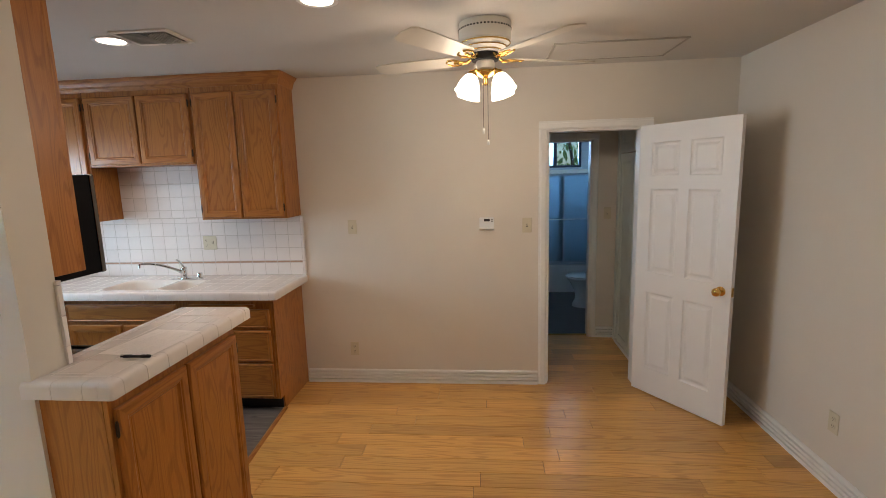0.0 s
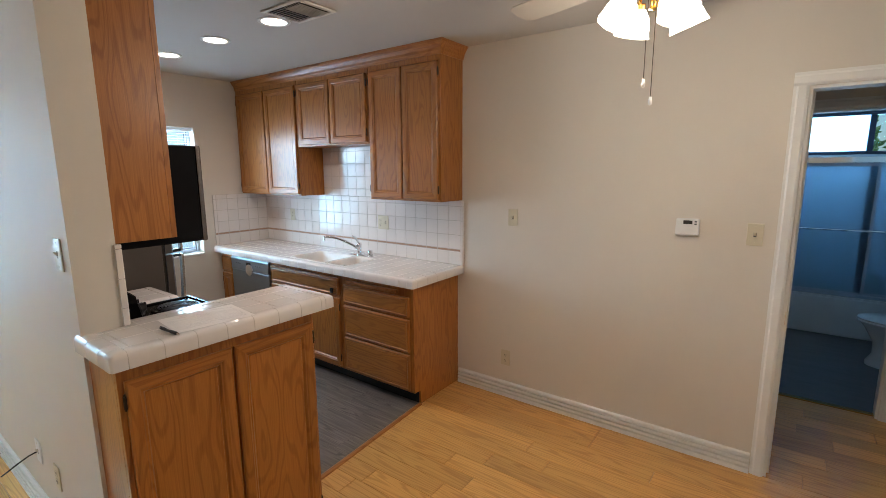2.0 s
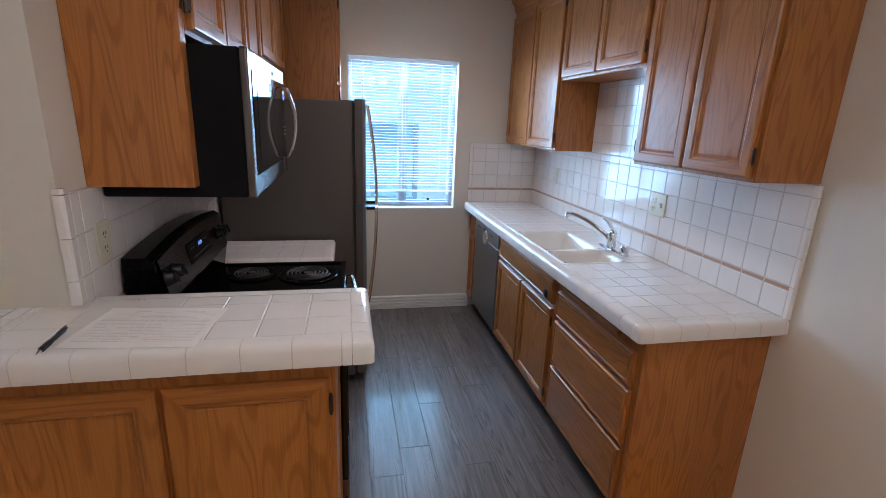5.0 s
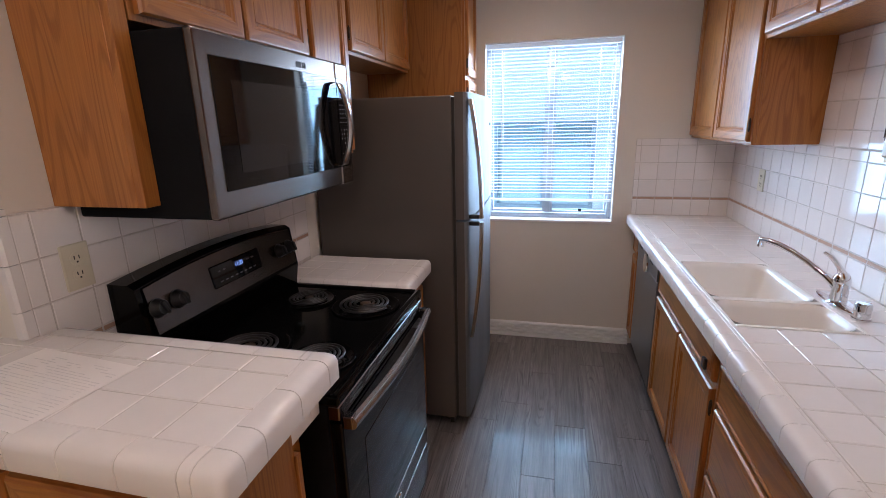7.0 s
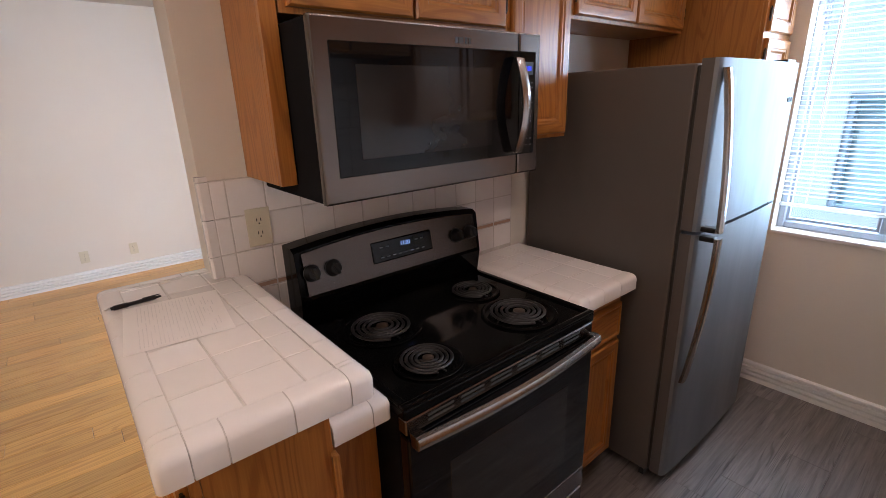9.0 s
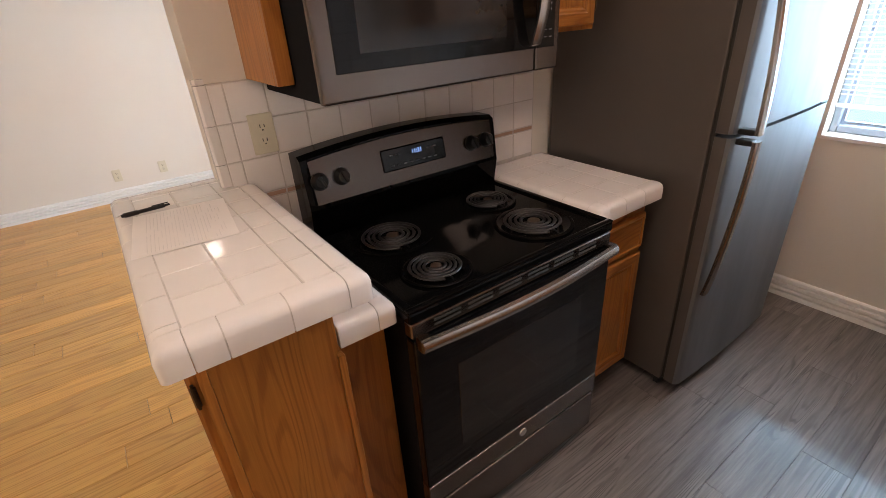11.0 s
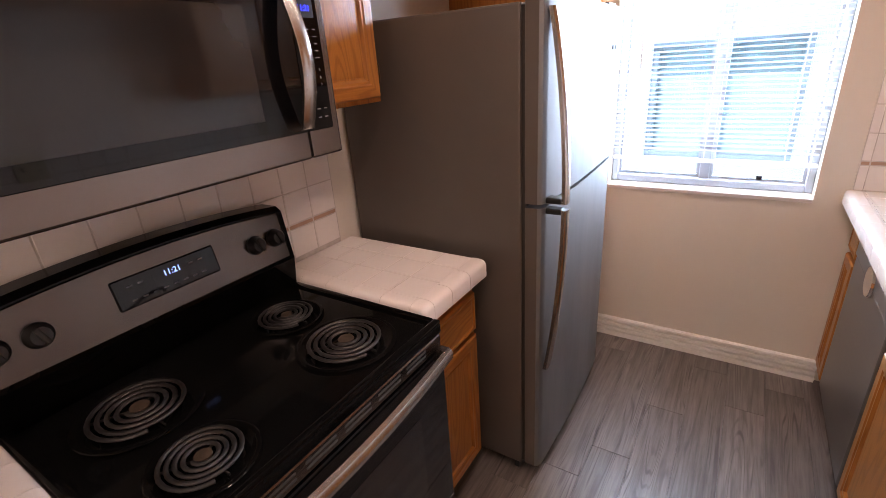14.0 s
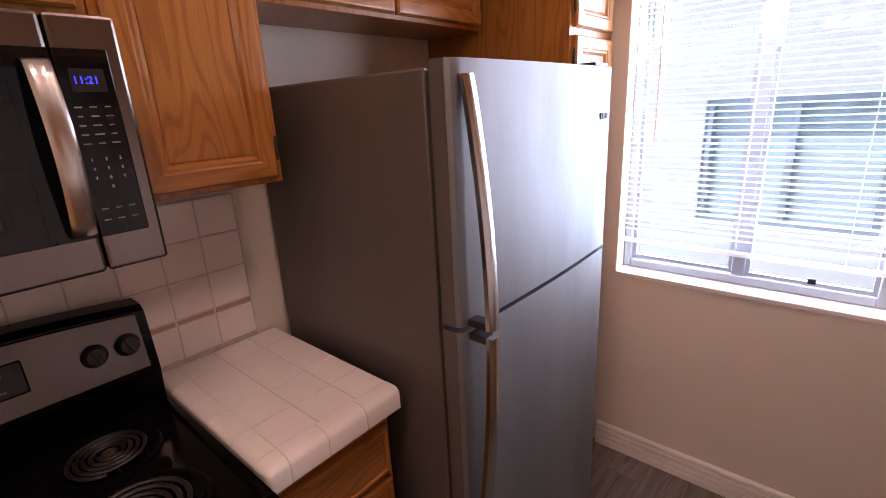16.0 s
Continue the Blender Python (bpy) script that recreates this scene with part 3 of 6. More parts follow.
def corner_tile(parent, x, y, z, sx, sy):
    """The corner piece where two rows of edge tiles meet, reaching out towards sx, sy."""
    bm = bmesh.new()
    rings = []
    for d, dz in ((0.0502, -0.0585), (0.0502, -0.020), (0.047, -0.009), (0.040, -0.003), (0.030, 0.0)):
        r = min(0.014, d * 0.5)
        ring = [(0, 0), (d, 0), (d, d - r)]
        ring += [(d - r + r * math.cos(radians(a)), d - r + r * math.sin(radians(a))) for a in (15, 30, 45, 60, 75)]
        ring += [(d - r, d), (0, d)]
        rings.append([bm.verts.new((x + sx * (u + 0.0008), y + sy * (v + 0.0008), z + dz)) for u, v in ring])
    n = len(rings[0])
    for a, b in zip(rings, rings[1:]):
        for k in range(n):
            bm.faces.new((a[k], a[(k + 1) % n], b[(k + 1) % n], b[k]))
    bm.faces.new(rings[-1])
    bm.faces.new(rings[0][::-1])
    return part("corner_tile", bm, tile_white, parent, smooth=40)


def edge_caps(parent, start, along, out, length, flip=False, pitch=PITCH, drop=0.0):
    """Rounded edge tiles one after another from start: along the edge, out away from the counter, on top of z."""
    along, out = Vector(along), Vector(out)
    js = joints(0, length, pitch)
    bm = prism([(max(u - 0.0014, 0), min(max(v, 0.002), 0.0573) - 0.059) for u, v in CAP], 0, length, "y")
    bmesh.ops.transform(bm, matrix=Matrix.Translation(Vector(start)) @ Matrix((out, along, Vector((0, 0, 1)))).transposed().to_4x4(), verts=bm.verts)
    part("edge_grout", bm, grout, parent)
    for a, b in zip(js, js[1:]):
        key = ("edge_tile", round(b - a, 4), drop)
        if key not in MESHES:
            bm = prism([(u, v - 0.059 - (drop if v < 0.035 else 0)) for u, v in CAP], 0.0012, b - a - 0.0012, "y")
            bmesh.ops.recalc_face_normals(bm, faces=bm.faces)
            me = bpy.data.meshes.new("edge_tile")
            bm.to_mesh(me)
            bm.free()
            me.materials.append(tile_white)
            for p in me.polygons:
                p.use_smooth = True
            me.set_sharp_from_angle(angle=radians(40))
            MESHES[key] = me
        m = Matrix.Translation(Vector(start) + along * a) @ Matrix((out, along, Vector((0, 0, 1)))).transposed().to_4x4()
        put_piece("edge_tile", MESHES[key], parent, m)


# ---------- cabinet doors ----------
DOOR = [(0.0, 0.0), (0.0, 0.013), (0.005, 0.019), (0.010, 0.0195), (0.038, 0.0195), (0.043, 0.016), (0.049, 0.016), (0.056, 0.008)]


def grain(facing):
    return oak["y"] if facing in ("+x", "-x") else oak["x"]


def cab_door(parent, origin, facing, w, h, hinge=None, name="door", panel=True, label=""):
    """A framed oak door or drawer front; origin is its lower left corner on the cabinet's face, hinge the side of its two hinges."""
    m = frame_at(origin, facing)
    small = "drawer" in name
    loops = [(0.0, 0.0), (0.0, 0.012), (0.004, 0.018), (0.008, 0.0195), (0.012, 0.0195), (0.017, 0.016), (0.021, 0.016), (0.026, 0.0175)] if small else DOOR
    bm = add_panel_frame(bmesh.new(), m, w, h, loops, mi_rail=1)
    d = part(name, bm, [oak["z"], grain(facing)], parent, label)
    i, z = loops[-1]
    bm = bmesh.new()
    if small:
        add_panel_frame(bm, m, w, h, [(i, z), (i + 0.002, z)], fill=True)
    else:
        add_panel_frame(bm, m, w, h, [(i, z), (i + 0.004, z - 0.001), (i + 0.006, z + 0.001)], fill=True)
    part("panel", bm, grain(facing) if small else oak["z"], d)
    if hinge:
        u = -0.004 if hinge == "left" else w + 0.004
        for v in ((0.07, h - 0.07) if h > 0.3 else ()):
            bm = bmesh.new()
            add_tube(bm, [m @ Vector((u, v - 0.022, 0.012)), m @ Vector((u, v + 0.022, 0.012))], 0.0055, 8)
            add_tube(bm, [m @ Vector((u, v - 0.029, 0.012)), m @ Vector((u, v - 0.022, 0.012))], 0.0035, 6)
            add_tube(bm, [m @ Vector((u, v + 0.022, 0.012)), m @ Vector((u, v + 0.029, 0.012))], 0.0035, 6)
            part("hinge", bm, bronze, d, "dark bronze hinge")
    return d


def crown(parent, pts, profile_sign, z, name="crown"):
    """Crown moulding along a polyline of (x, y) with mitred corners; out is to the right of the way for sign 1."""
    prof = [(0, -0.085), (0.004, -0.085), (0.008, -0.07), (0.012, -0.064), (0.014, -0.05), (0.026, -0.028), (0.040, -0.014), (0.042, -0.006), (0.048, -0.004), (0.048, 0.0), (0, 0.0)]
    bm = bmesh.new()
    pts = [Vector(p) for p in pts]
    rings = []
    for i, p in enumerate(pts):
        ns = []
        for a, b in ((i - 1, i), (i, i + 1)):
            if 0 <= a and b < len(pts):
                d = (pts[b] - pts[a]).normalized()
                ns.append(Vector((d.y, -d.x)) * profile_sign)
        n = ns[0] if len(ns) == 1 else (ns[0] + ns[1]) / (1 + ns[0].dot(ns[1]))
        rings.append([bm.verts.new((p.x + n.x * u, p.y + n.y * u, z + v)) for u, v in prof])
    k = len(prof)
    for a, b in zip(rings, rings[1:]):
        for j in range(k):
            bm.faces.new((a[j], a[(j + 1) % k], b[(j + 1) % k], b[j]))
    bm.faces.new(rings[0][::-1])
    bm.faces.new(rings[-1])
    return part(name, bm, oak["x"], parent)


# ---------- far wall: upper cabinets ----------
UY, UB, UT = 4.093, 1.432, 2.42


def upper(name, x0, x1, y_back, y_front, z0, z1, doors, label, facing, end_panels=(), hinge_pair=("left", "right"), gap=0.012):
    """A wall cabinet: a box, a face frame and framed doors side by side."""
    s = 1 if facing == "+y" else -1
    ob = thing(name, ((x0 + x1) / 2, y_back, z0), label, "cabinet", group="upper cabinets")
    lo, hi = sorted((y_back, y_front - s * 0.018))
    part("body", box(x0 + 0.0015, x1 - 0.0015, lo, hi, z0, z1, 0.001), oak["z"], ob)
    lo, hi = sorted((y_front - s * 0.018, y_front))
    part("face_frame", box(x0 + 0.0015, x1 - 0.0015, lo, hi, z0, z1, 0.001), oak["z"], ob)
    side = 0.018
    w = (x1 - x0 - 2 * side - gap * (doors - 1)) / doors
    for k in range(doors):
        if facing == "-y":
            org = (x0 + side + k * (w + gap), y_front, z0 + 0.014)
        else:
            org = (x1 - side - k * (w + gap), y_front, z0 + 0.014)
        hg = hinge_pair[k] if doors == 2 else hinge_pair[0]
        cab_door(ob, org, facing, w, z1 - z0 - 0.06, hg)
    return ob


u1 = upper("upper_cabinet", XW + 0.003, -2.525, YF - 0.001, UY, UB, UT, 2, "tall honey oak wall cabinet by the window", "-y")
u2 = upper("upper_cabinet", -2.525, -1.66, YF - 0.001, UY, 1.856, UT, 2, "short honey oak wall cabinet above the sink", "-y")
u3 = upper("upper_cabinet", -1.66, -0.978, YF - 0.001, UY, UB, UT, 2, "tall honey oak wall cabinet ending the run above the counter", "-y")
cr = thing("crown_moulding", (-2.2, UY, UT - 0.01), "honey oak crown moulding over the sink-side cabinets", "moulding")
crown(cr, [(XW + 0.003, UY), (-0.978, UY), (-0.978, YF - 0.001)], 1, CEIL - 0.001)
part("frieze", box(XW + 0.004, -0.980, UY + 0.002, YF - 0.002, UT, CEIL - 0.002), oak["x"], cr)

# ---------- far wall: base cabinets ----------
BY, BT = 3.825, 0.880


def base_unit(x0, x1, label, top=BT):
    ob = thing("base_cabinet", ((x0 + x1) / 2, BY, 0), label, "cabinet", group="base cabinets under the sink counter")
    part("body", box(x0 + 0.0015, x1 - 0.0015, BY + 0.019, YF - 0.002, 0.10, top, 0.001), oak["z"], ob)
    part("face_frame", box(x0 + 0.0015, x1 - 0.0015, BY, BY + 0.018, 0.10, BT, 0.001), oak["z"], ob)
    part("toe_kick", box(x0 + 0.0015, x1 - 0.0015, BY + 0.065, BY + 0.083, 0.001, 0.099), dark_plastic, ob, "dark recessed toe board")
    return ob


b1 = base_unit(XW + 0.002, -3.275, "narrow honey oak base cabinet with one drawer and one door")
cab_door(b1, (XW + 0.02, BY, 0.70), "-y", 0.165, 0.135, name="drawer")
cab_door(b1, (XW + 0.02, BY, 0.12), "-y", 0.165, 0.555, "left")
b2 = base_unit(-2.665, -1.745, "honey oak sink cabinet with two framed doors and a false drawer", 0.76)
cab_door(b2, (-2.645, BY, 0.70), "-y", 0.88, 0.135, name="false_drawer")
cab_door(b2, (-2.645, BY, 0.12), "-y", 0.43, 0.555, "left")
cab_door(b2, (-2.195, BY, 0.12), "-y", 0.43, 0.555, "right")
part("child_latch", box(-1.845, -1.815, BY - 0.032, BY - 0.0196, 0.715, 0.755, 0.004, 2), dark_plastic, b2, "black plastic child latch")
b3 = base_unit(-1.745, -1.035, "honey oak drawer cabinet with three drawers and a cutting board")
cab_door(b3, (-1.71, BY, 0.655), "-y", 0.655, 0.140, name="drawer")
cab_door(b3, (-1.71, BY, 0.398), "-y", 0.655, 0.236, name="drawer")
cab_door(b3, (-1.71, BY, 0.118), "-y", 0.655, 0.260, name="drawer")
part("cutting_board", box(-1.66, -1.16, BY - 0.028, BY + 0.0, 0.816, 0.836, 0.004, 2), oak["x"], b3, "oak cutting board pulled out a little")
ep = thing("end_panel", (-1.02, 4.1, 0), "flat honey oak end panel of the base cabinets", "cabinet panel")
bm = prism([(BY, 0.10), (BY + 0.065, 0.10), (BY + 0.065, 0.001), (YF - 0.002, 0.001), (YF - 0.002, BT), (BY, BT)], -1.034, -1.02, "x")
part("panel", bm, oak["z"], ep)

# dishwasher
dw = thing("dishwasher", (-2.9, BY, 0), "stainless dishwasher with a bar of buttons under the counter", "dishwasher")
part("tub_body", box(-3.27, -2.67, BY + 0.03, YF - 0.003, 0.10, BT - 0.005), dark_plastic, dw)
part("front_door", box(-3.27, -2.67, BY - 0.018, BY + 0.03, 0.115, 0.735, 0.006, 2), dw_steel, dw, "brushed stainless door")
ctl = part("control_panel", prism([(BY - 0.022, 0.74), (BY + 0.03, 0.74), (BY + 0.03, 0.858), (BY - 0.012, 0.858), (BY - 0.020, 0.84)], -3.27, -2.67, "x"), dw_steel, dw)
part("latch_handle", lathe([(0.0, 0.0), (0.055, 0.0), (0.052, 0.008), (0.0, 0.012)], 20, frame_at((-2.97, BY - 0.021, 0.752), "-y")), chrome, dw)
part("display", box(-3.015, -2.945, BY - 0.0245, BY - 0.02, 0.78, 0.818, 0.002), black_glass, ctl)
for k in range(6):
    xx = -3.19 + 0.03 * k if k < 3 else -2.87 + 0.03 * (k - 3)
    part("button", box(xx, xx + 0.018, BY - 0.0242, BY - 0.02, 0.792, 0.806, 0.002), legend, ctl)
part("kick_plate", box(-3.27, -2.67, BY + 0.05, BY + 0.065, 0.004, 0.112), dark_plastic, dw)

# ---------- sink counter ----------
CZ = 0.938
ct = thing("sink_counter", (-2.2, 4.08, BT), "white square-tiled counter with rounded edge tiles", "countertop")
SX0, SX1, SY0, SY1 = -2.395, -1.690, 3.815, 4.175
bm = bmesh.new()
for x0, x1, y0, y1 in ((XW + 0.002, SX0, 3.803, YF - 0.012), (SX1, -1.013, 3.803, YF - 0.012), (SX0, SX1, 3.803, SY0), (SX0, SX1, SY1, YF - 0.012)):
    add_box(bm, x0, x1, y0, y1, BT, CZ - 0.0018)
part("mortar_bed", bm, grout, ct)


def in_sink(u, v):
    return SX0 < XW + 0.002 + u < SX1 and SY0 < 3.803 + v < SY1


us = [0.0] + [x - XW - 0.002 for x in joints(XW + 0.002, SX0, from_end=True)][1:]
us += [x - XW - 0.002 for x in joints(SX0, SX1, (SX1 - SX0) / 7)][1:] + [x - XW - 0.002 for x in joints(SX1, -1.015)][1:]
vs = [0.0, SY0 - 3.803, SY0 - 3.803 + 0.117, SY0 - 3.803 + 0.234, SY1 - 3.803, YF - 0.012 - 3.803]
tiles(ct, frame_at((XW + 0.002, 3.803, CZ - 0.008), "+z"), us, vs, skip=in_sink)
edge_caps(ct, (XW + 0.002, 3.803, CZ + 0.001), (1, 0, 0), (0, -1, 0), 2.460)
edge_caps(ct, (-1.013, 3.803, CZ + 0.001), (0, 1, 0), (1, 0, 0), YF - 3.805)
corner_tile(ct, -1.013, 3.803, CZ + 0.001, 1, -1)

sk = thing("kitchen_sink", (-2.02, 4.03, 0.78), "white double-bowl enamel sink set flush in tile", "sink")
bm = bmesh.new()
DIV = -1.93


def bowl(bm, x0, x1, y0, y1, top, depth):
    rings = []
    for i, (ins, z) in enumerate(((0.0, top), (0.006, top - 0.004), (0.016, top - 0.02), (0.03, top - depth + 0.03), (0.06, top - depth))):
        r = max(0.05 - i * 0.002, 0.03)
        ring = []
        for cx, cy, a0 in ((x1 - ins - r, y1 - ins - r, 0), (x0 + ins + r, y1 - ins - r, 90), (x0 + ins + r, y0 + ins + r, 180), (x1 - ins - r, y0 + ins + r, 270)):
            for k in range(6):
                a = radians(a0 + k * 18)
                ring.append(bm.verts.new((cx + r * math.cos(a), cy + r * math.sin(a), z)))
        rings.append(ring)
    n = len(rings[0])
    for a, b in zip(rings, rings[1:]):
        for k in range(n):
            bm.faces.new((a[k], a[(k + 1) % n], b[(k + 1) % n], b[k]))
    bm.faces.new(rings[-1])
    return rings[0]


for x0, x1 in ((SX0 + 0.012, DIV - 0.012), (DIV + 0.012, SX1 - 0.012)):
    bm = bmesh.new()
    bowl(bm, x0, x1, SY0 + 0.012, SY1 - 0.012, CZ + 0.001, 0.17)
    part("bowl", bm, sink_white, sk, smooth=50)
bm = bmesh.new()
for x0, x1, y0, y1 in ((SX0, SX1, SY0, SY0 + 0.014), (SX0, SX1, SY1 - 0.014, SY1), (SX0, SX0 + 0.014, SY0 + 0.014, SY1 - 0.014), (SX1 - 0.014, SX1, SY0 + 0.014, SY1 - 0.014), (DIV - 0.014, DIV + 0.014, SY0 + 0.014, SY1 - 0.014)):
    add_box(bm, x0, x1, y0, y1, CZ - 0.02, CZ + 0.0025, 0.002)
part("rim", bm, sink_white, sk)
for x in (-2.16, -1.81):
    part("drain", lathe([(0.0, 0.002), (0.02, 0.001), (0.036, 0.004), (0.04, 0.0)], 20, pose(x, 4.03, CZ - 0.168)), chrome, sk, "chrome drain")

fa = thing("kitchen_faucet", (-1.945, 4.215, CZ), "chrome single-lever kitchen faucet with a swung spout", "faucet")
bm = lathe([(0.0, 0.0), (0.034, 0.0), (0.034, 0.006), (0.030, 0.010), (0.0, 0.011)], 24, pose(-1.945, 4.215, CZ + 0.0005) @ Matrix.Diagonal((3.4, 1.0, 1, 1)))
part("deck_plate", bm, chrome, fa, smooth=40)
part("valve_body", lathe([(0.026, 0.0), (0.024, 0.03), (0.023, 0.055), (0.026, 0.062), (0.024, 0.085), (0.014, 0.10), (0.0, 0.104)], 20, pose(-1.945, 4.215, CZ + 0.008)), chrome, fa, smooth=50)
sp = [(-1.945, 4.205, CZ + 0.055)] + [(-1.945 - 0.26 * s, 4.205 - 0.14 * s, CZ + 0.06 + 0.105 * math.sin(min(s * 1.55, 1.55)) - 0.012 * s * s) for s in (0.15, 0.35, 0.55, 0.75, 0.9, 1.0)] + [(-2.208, 4.063, CZ + 0.125)]
part("spout", tube(sp, [0.013, 0.012, 0.0115, 0.011, 0.0105, 0.0105, 0.0115, 0.0115], 12), chrome, fa, smooth=50)
part("lever", tube([(-1.945, 4.215, CZ + 0.10), (-1.948, 4.203, CZ + 0.125), (-1.955, 4.178, CZ + 0.160), (-1.962, 4.158, CZ + 0.172)], [0.012, 0.009, 0.008, 0.006], 10), chrome, fa, smooth=50)
ag = thing("air_gap", (-1.810, 4.212, CZ), "small chrome air gap cap on the counter", "air gap")
part("cap", lathe([(0.022, 0.0), (0.022, 0.048), (0.019, 0.054), (0.0, 0.055)], 20, pose(-1.810, 4.212, CZ + 0.0005)), chrome, ag, smooth=40)
part("base_ring", lathe([(0.026, 0.0), (0.026, 0.005), (0.022, 0.006)], 20, pose(-1.810, 4.212, CZ + 0.0005)), chrome, ag)

# ---------- tiled backsplashes ----------
ROWS_Z = [CZ + 0.002, 1.042]
UP_Z = [1.060, 1.1685, 1.277, 1.3855, 1.4275]
bs = solid("backsplash_north", box(XW + 0.002, -0.985, YF - 0.0124, YF - 0.0005, CZ - 0.02, 1.4285), grout, "grout bed of the white tiled backsplash behind the sink", "backsplash", kind="structure")
bs2 = solid("backsplash_niche", box(-2.523, -1.662, YF - 0.0124, YF - 0.0005, 1.429, 1.855), grout, "grout bed of the white tiles under the short cabinet", "backsplash", kind="structure")
mN = frame_at((XW + 0.002, YF - 0.006, 0), "-y")
uN = [x - XW - 0.002 for x in joints(XW + 0.002, -0.988, from_end=True)]
tiles(bs, mN, uN, ROWS_Z)
tiles(bs, mN, uN, [1.042, 1.060], name="liner_tile", material=liner_tan, t=0.007)
tiles(bs, mN, uN, UP_Z)
tiles(bs2, frame_at((-2.523, YF - 0.006, 0), "-y"), joints(0, 0.861), [1.4295, 1.494, 1.6025, 1.711, 1.8195, 1.8545])
for z0, z1 in ((CZ + 0.002, 1.060), (1.060, 1.1685), (1.1685, 1.277), (1.277, 1.3855), (1.3855, 1.4275)):
    bm = prism([(YF - 0.0065, -0.986), (YF - 0.016, -0.986), (YF - 0.0165, -0.971), (YF - 0.013, -0.963), (YF - 0.0065, -0.961)], z0 + 0.001, z1 - 0.001, "z")
    for v in bm.verts:
        v.co = Vector((v.co.y, v.co.x, v.co.z))
    part("edge_tile", bm, tile_white, bs)
bw = solid("backsplash_west", box(XW + 0.0005, XW + 0.0124, 3.775, YF - 0.015, CZ - 0.02, 1.4285), grout, "grout bed of the white tiles beside the window", "backsplash", kind="structure")
mW = frame_at((XW + 0.006, 3.775, 0), "+x")
uW = [0.0, 0.03] + [x - 3.775 for x in joints(3.805, YF - 0.015)][1:]
tiles(bw, mW, uW, ROWS_Z)
tiles(bw, mW, uW, [1.042, 1.060], name="liner_tile", material=liner_tan, t=0.007)
tiles(bw, mW, uW, UP_Z)
bq = solid("backsplash_stove", box(-2.207, -0.9625, WALL_N + 0.0005, WALL_N + 0.0124, 0.85, 1.386), grout, "grout bed of the white tiles behind the stove", "backsplash", kind="structure")
mS = frame_at((-0.965, WALL_N + 0.006, 0), "+y")
uS = [0.0, 0.042] + [x for x in joints(0.042, 1.24)][1:]
tiles(bq, mS, uS, [CZ + 0.002, 1.042])
tiles(bq, mS, uS[4:], [1.042, 1.060], name="liner_tile", material=liner_tan, t=0.007)
tiles(bq, mS, uS[:5], [1.042, 1.060], name="liner_tile", material=liner_tan, t=0.007)
tiles(bq, mS, uS, [1.060, 1.1685, 1.277, 1.385])
# rounded tiles wrapping the end of the divider above the bar
for z0, z1 in ((1.103, 1.1685), (1.1685, 1.277), (1.277, 1.385)):
    o = [(-0.963, WALL_N + 0.006), (-0.963, WALL_N + 0.015), (-0.941, WALL_N + 0.016), (-0.935, WALL_N + 0.010), (-0.934, WALL_N - 0.002), (-0.934, WALL_N - 0.007), (-0.9445, WALL_N - 0.007), (-0.9445, WALL_N + 0.0)]
    part("edge_tile", prism(o, z0 + 0.001, z1 - 0.001, "z"), tile_white, bq, smooth=40)
o = [(-0.963, WALL_N + 0.006), (-0.963, WALL_N + 0.015), (-0.941, WALL_N + 0.016), (-0.935, WALL_N + 0.010), (-0.934, WALL_N - 0.002), (-0.934, WALL_N - 0.007), (-0.9445, WALL_N - 0.007), (-0.9445, WALL_N + 0.0)]
part("cap_tile", prism(o, 1.387, 1.400, "z"), tile_white, bq, smooth=40)


# ---------- raised bar and its cabinet ----------
PZ = 1.10
PX0, PX1, PY0, PY1 = -1.030, -0.660, 1.960, 2.843
pc = thing("peninsula_cabinet", (-0.9, 2.38, 0), "honey oak bar cabinet with two framed doors facing the dining side", "cabinet")
part("body", box(-0.976, -0.724, 2.000, 2.735, 0.001, 1.042, 0.001), oak["z"], pc)
part("face_frame", box(-0.724, -0.706, 1.985, 2.752, 0.001, 1.042, 0.001), oak["z"], pc)
part("end_panel", box(-0.964, -0.725, 2.7355, 2.750, 0.001, 1.042), oak["z"], pc)
part("corner_strip", box(-0.980, -0.9645, 2.7355, 2.756, 0.001, 0.875, 0.001), oak["z"], pc)
part("end_panel", box(-0.980, -0.725, 1.985, 1.9995, 0.001, 1.042), oak["z"], pc)
cab_door(pc, (-0.706, 2.002, 0.03), "+x", 0.360, 0.962, "left")
cab_door(pc, (-0.706, 2.374, 0.03), "+x", 0.363, 0.962, "right")
lowc = thing("low_cabinet_side", (-1.06, 2.46, 0), "honey oak filler panel beside the stove", "cabinet panel")
part("panel", box(-1.124, -0.9805, 2.14, 2.642, 0.001, 0.870, 0.001), oak["z"], lowc)
part("front_panel", box(-1.124, -0.9805, 2.6425, 2.66, 0.001, 0.870, 0.001), oak["z"], lowc)

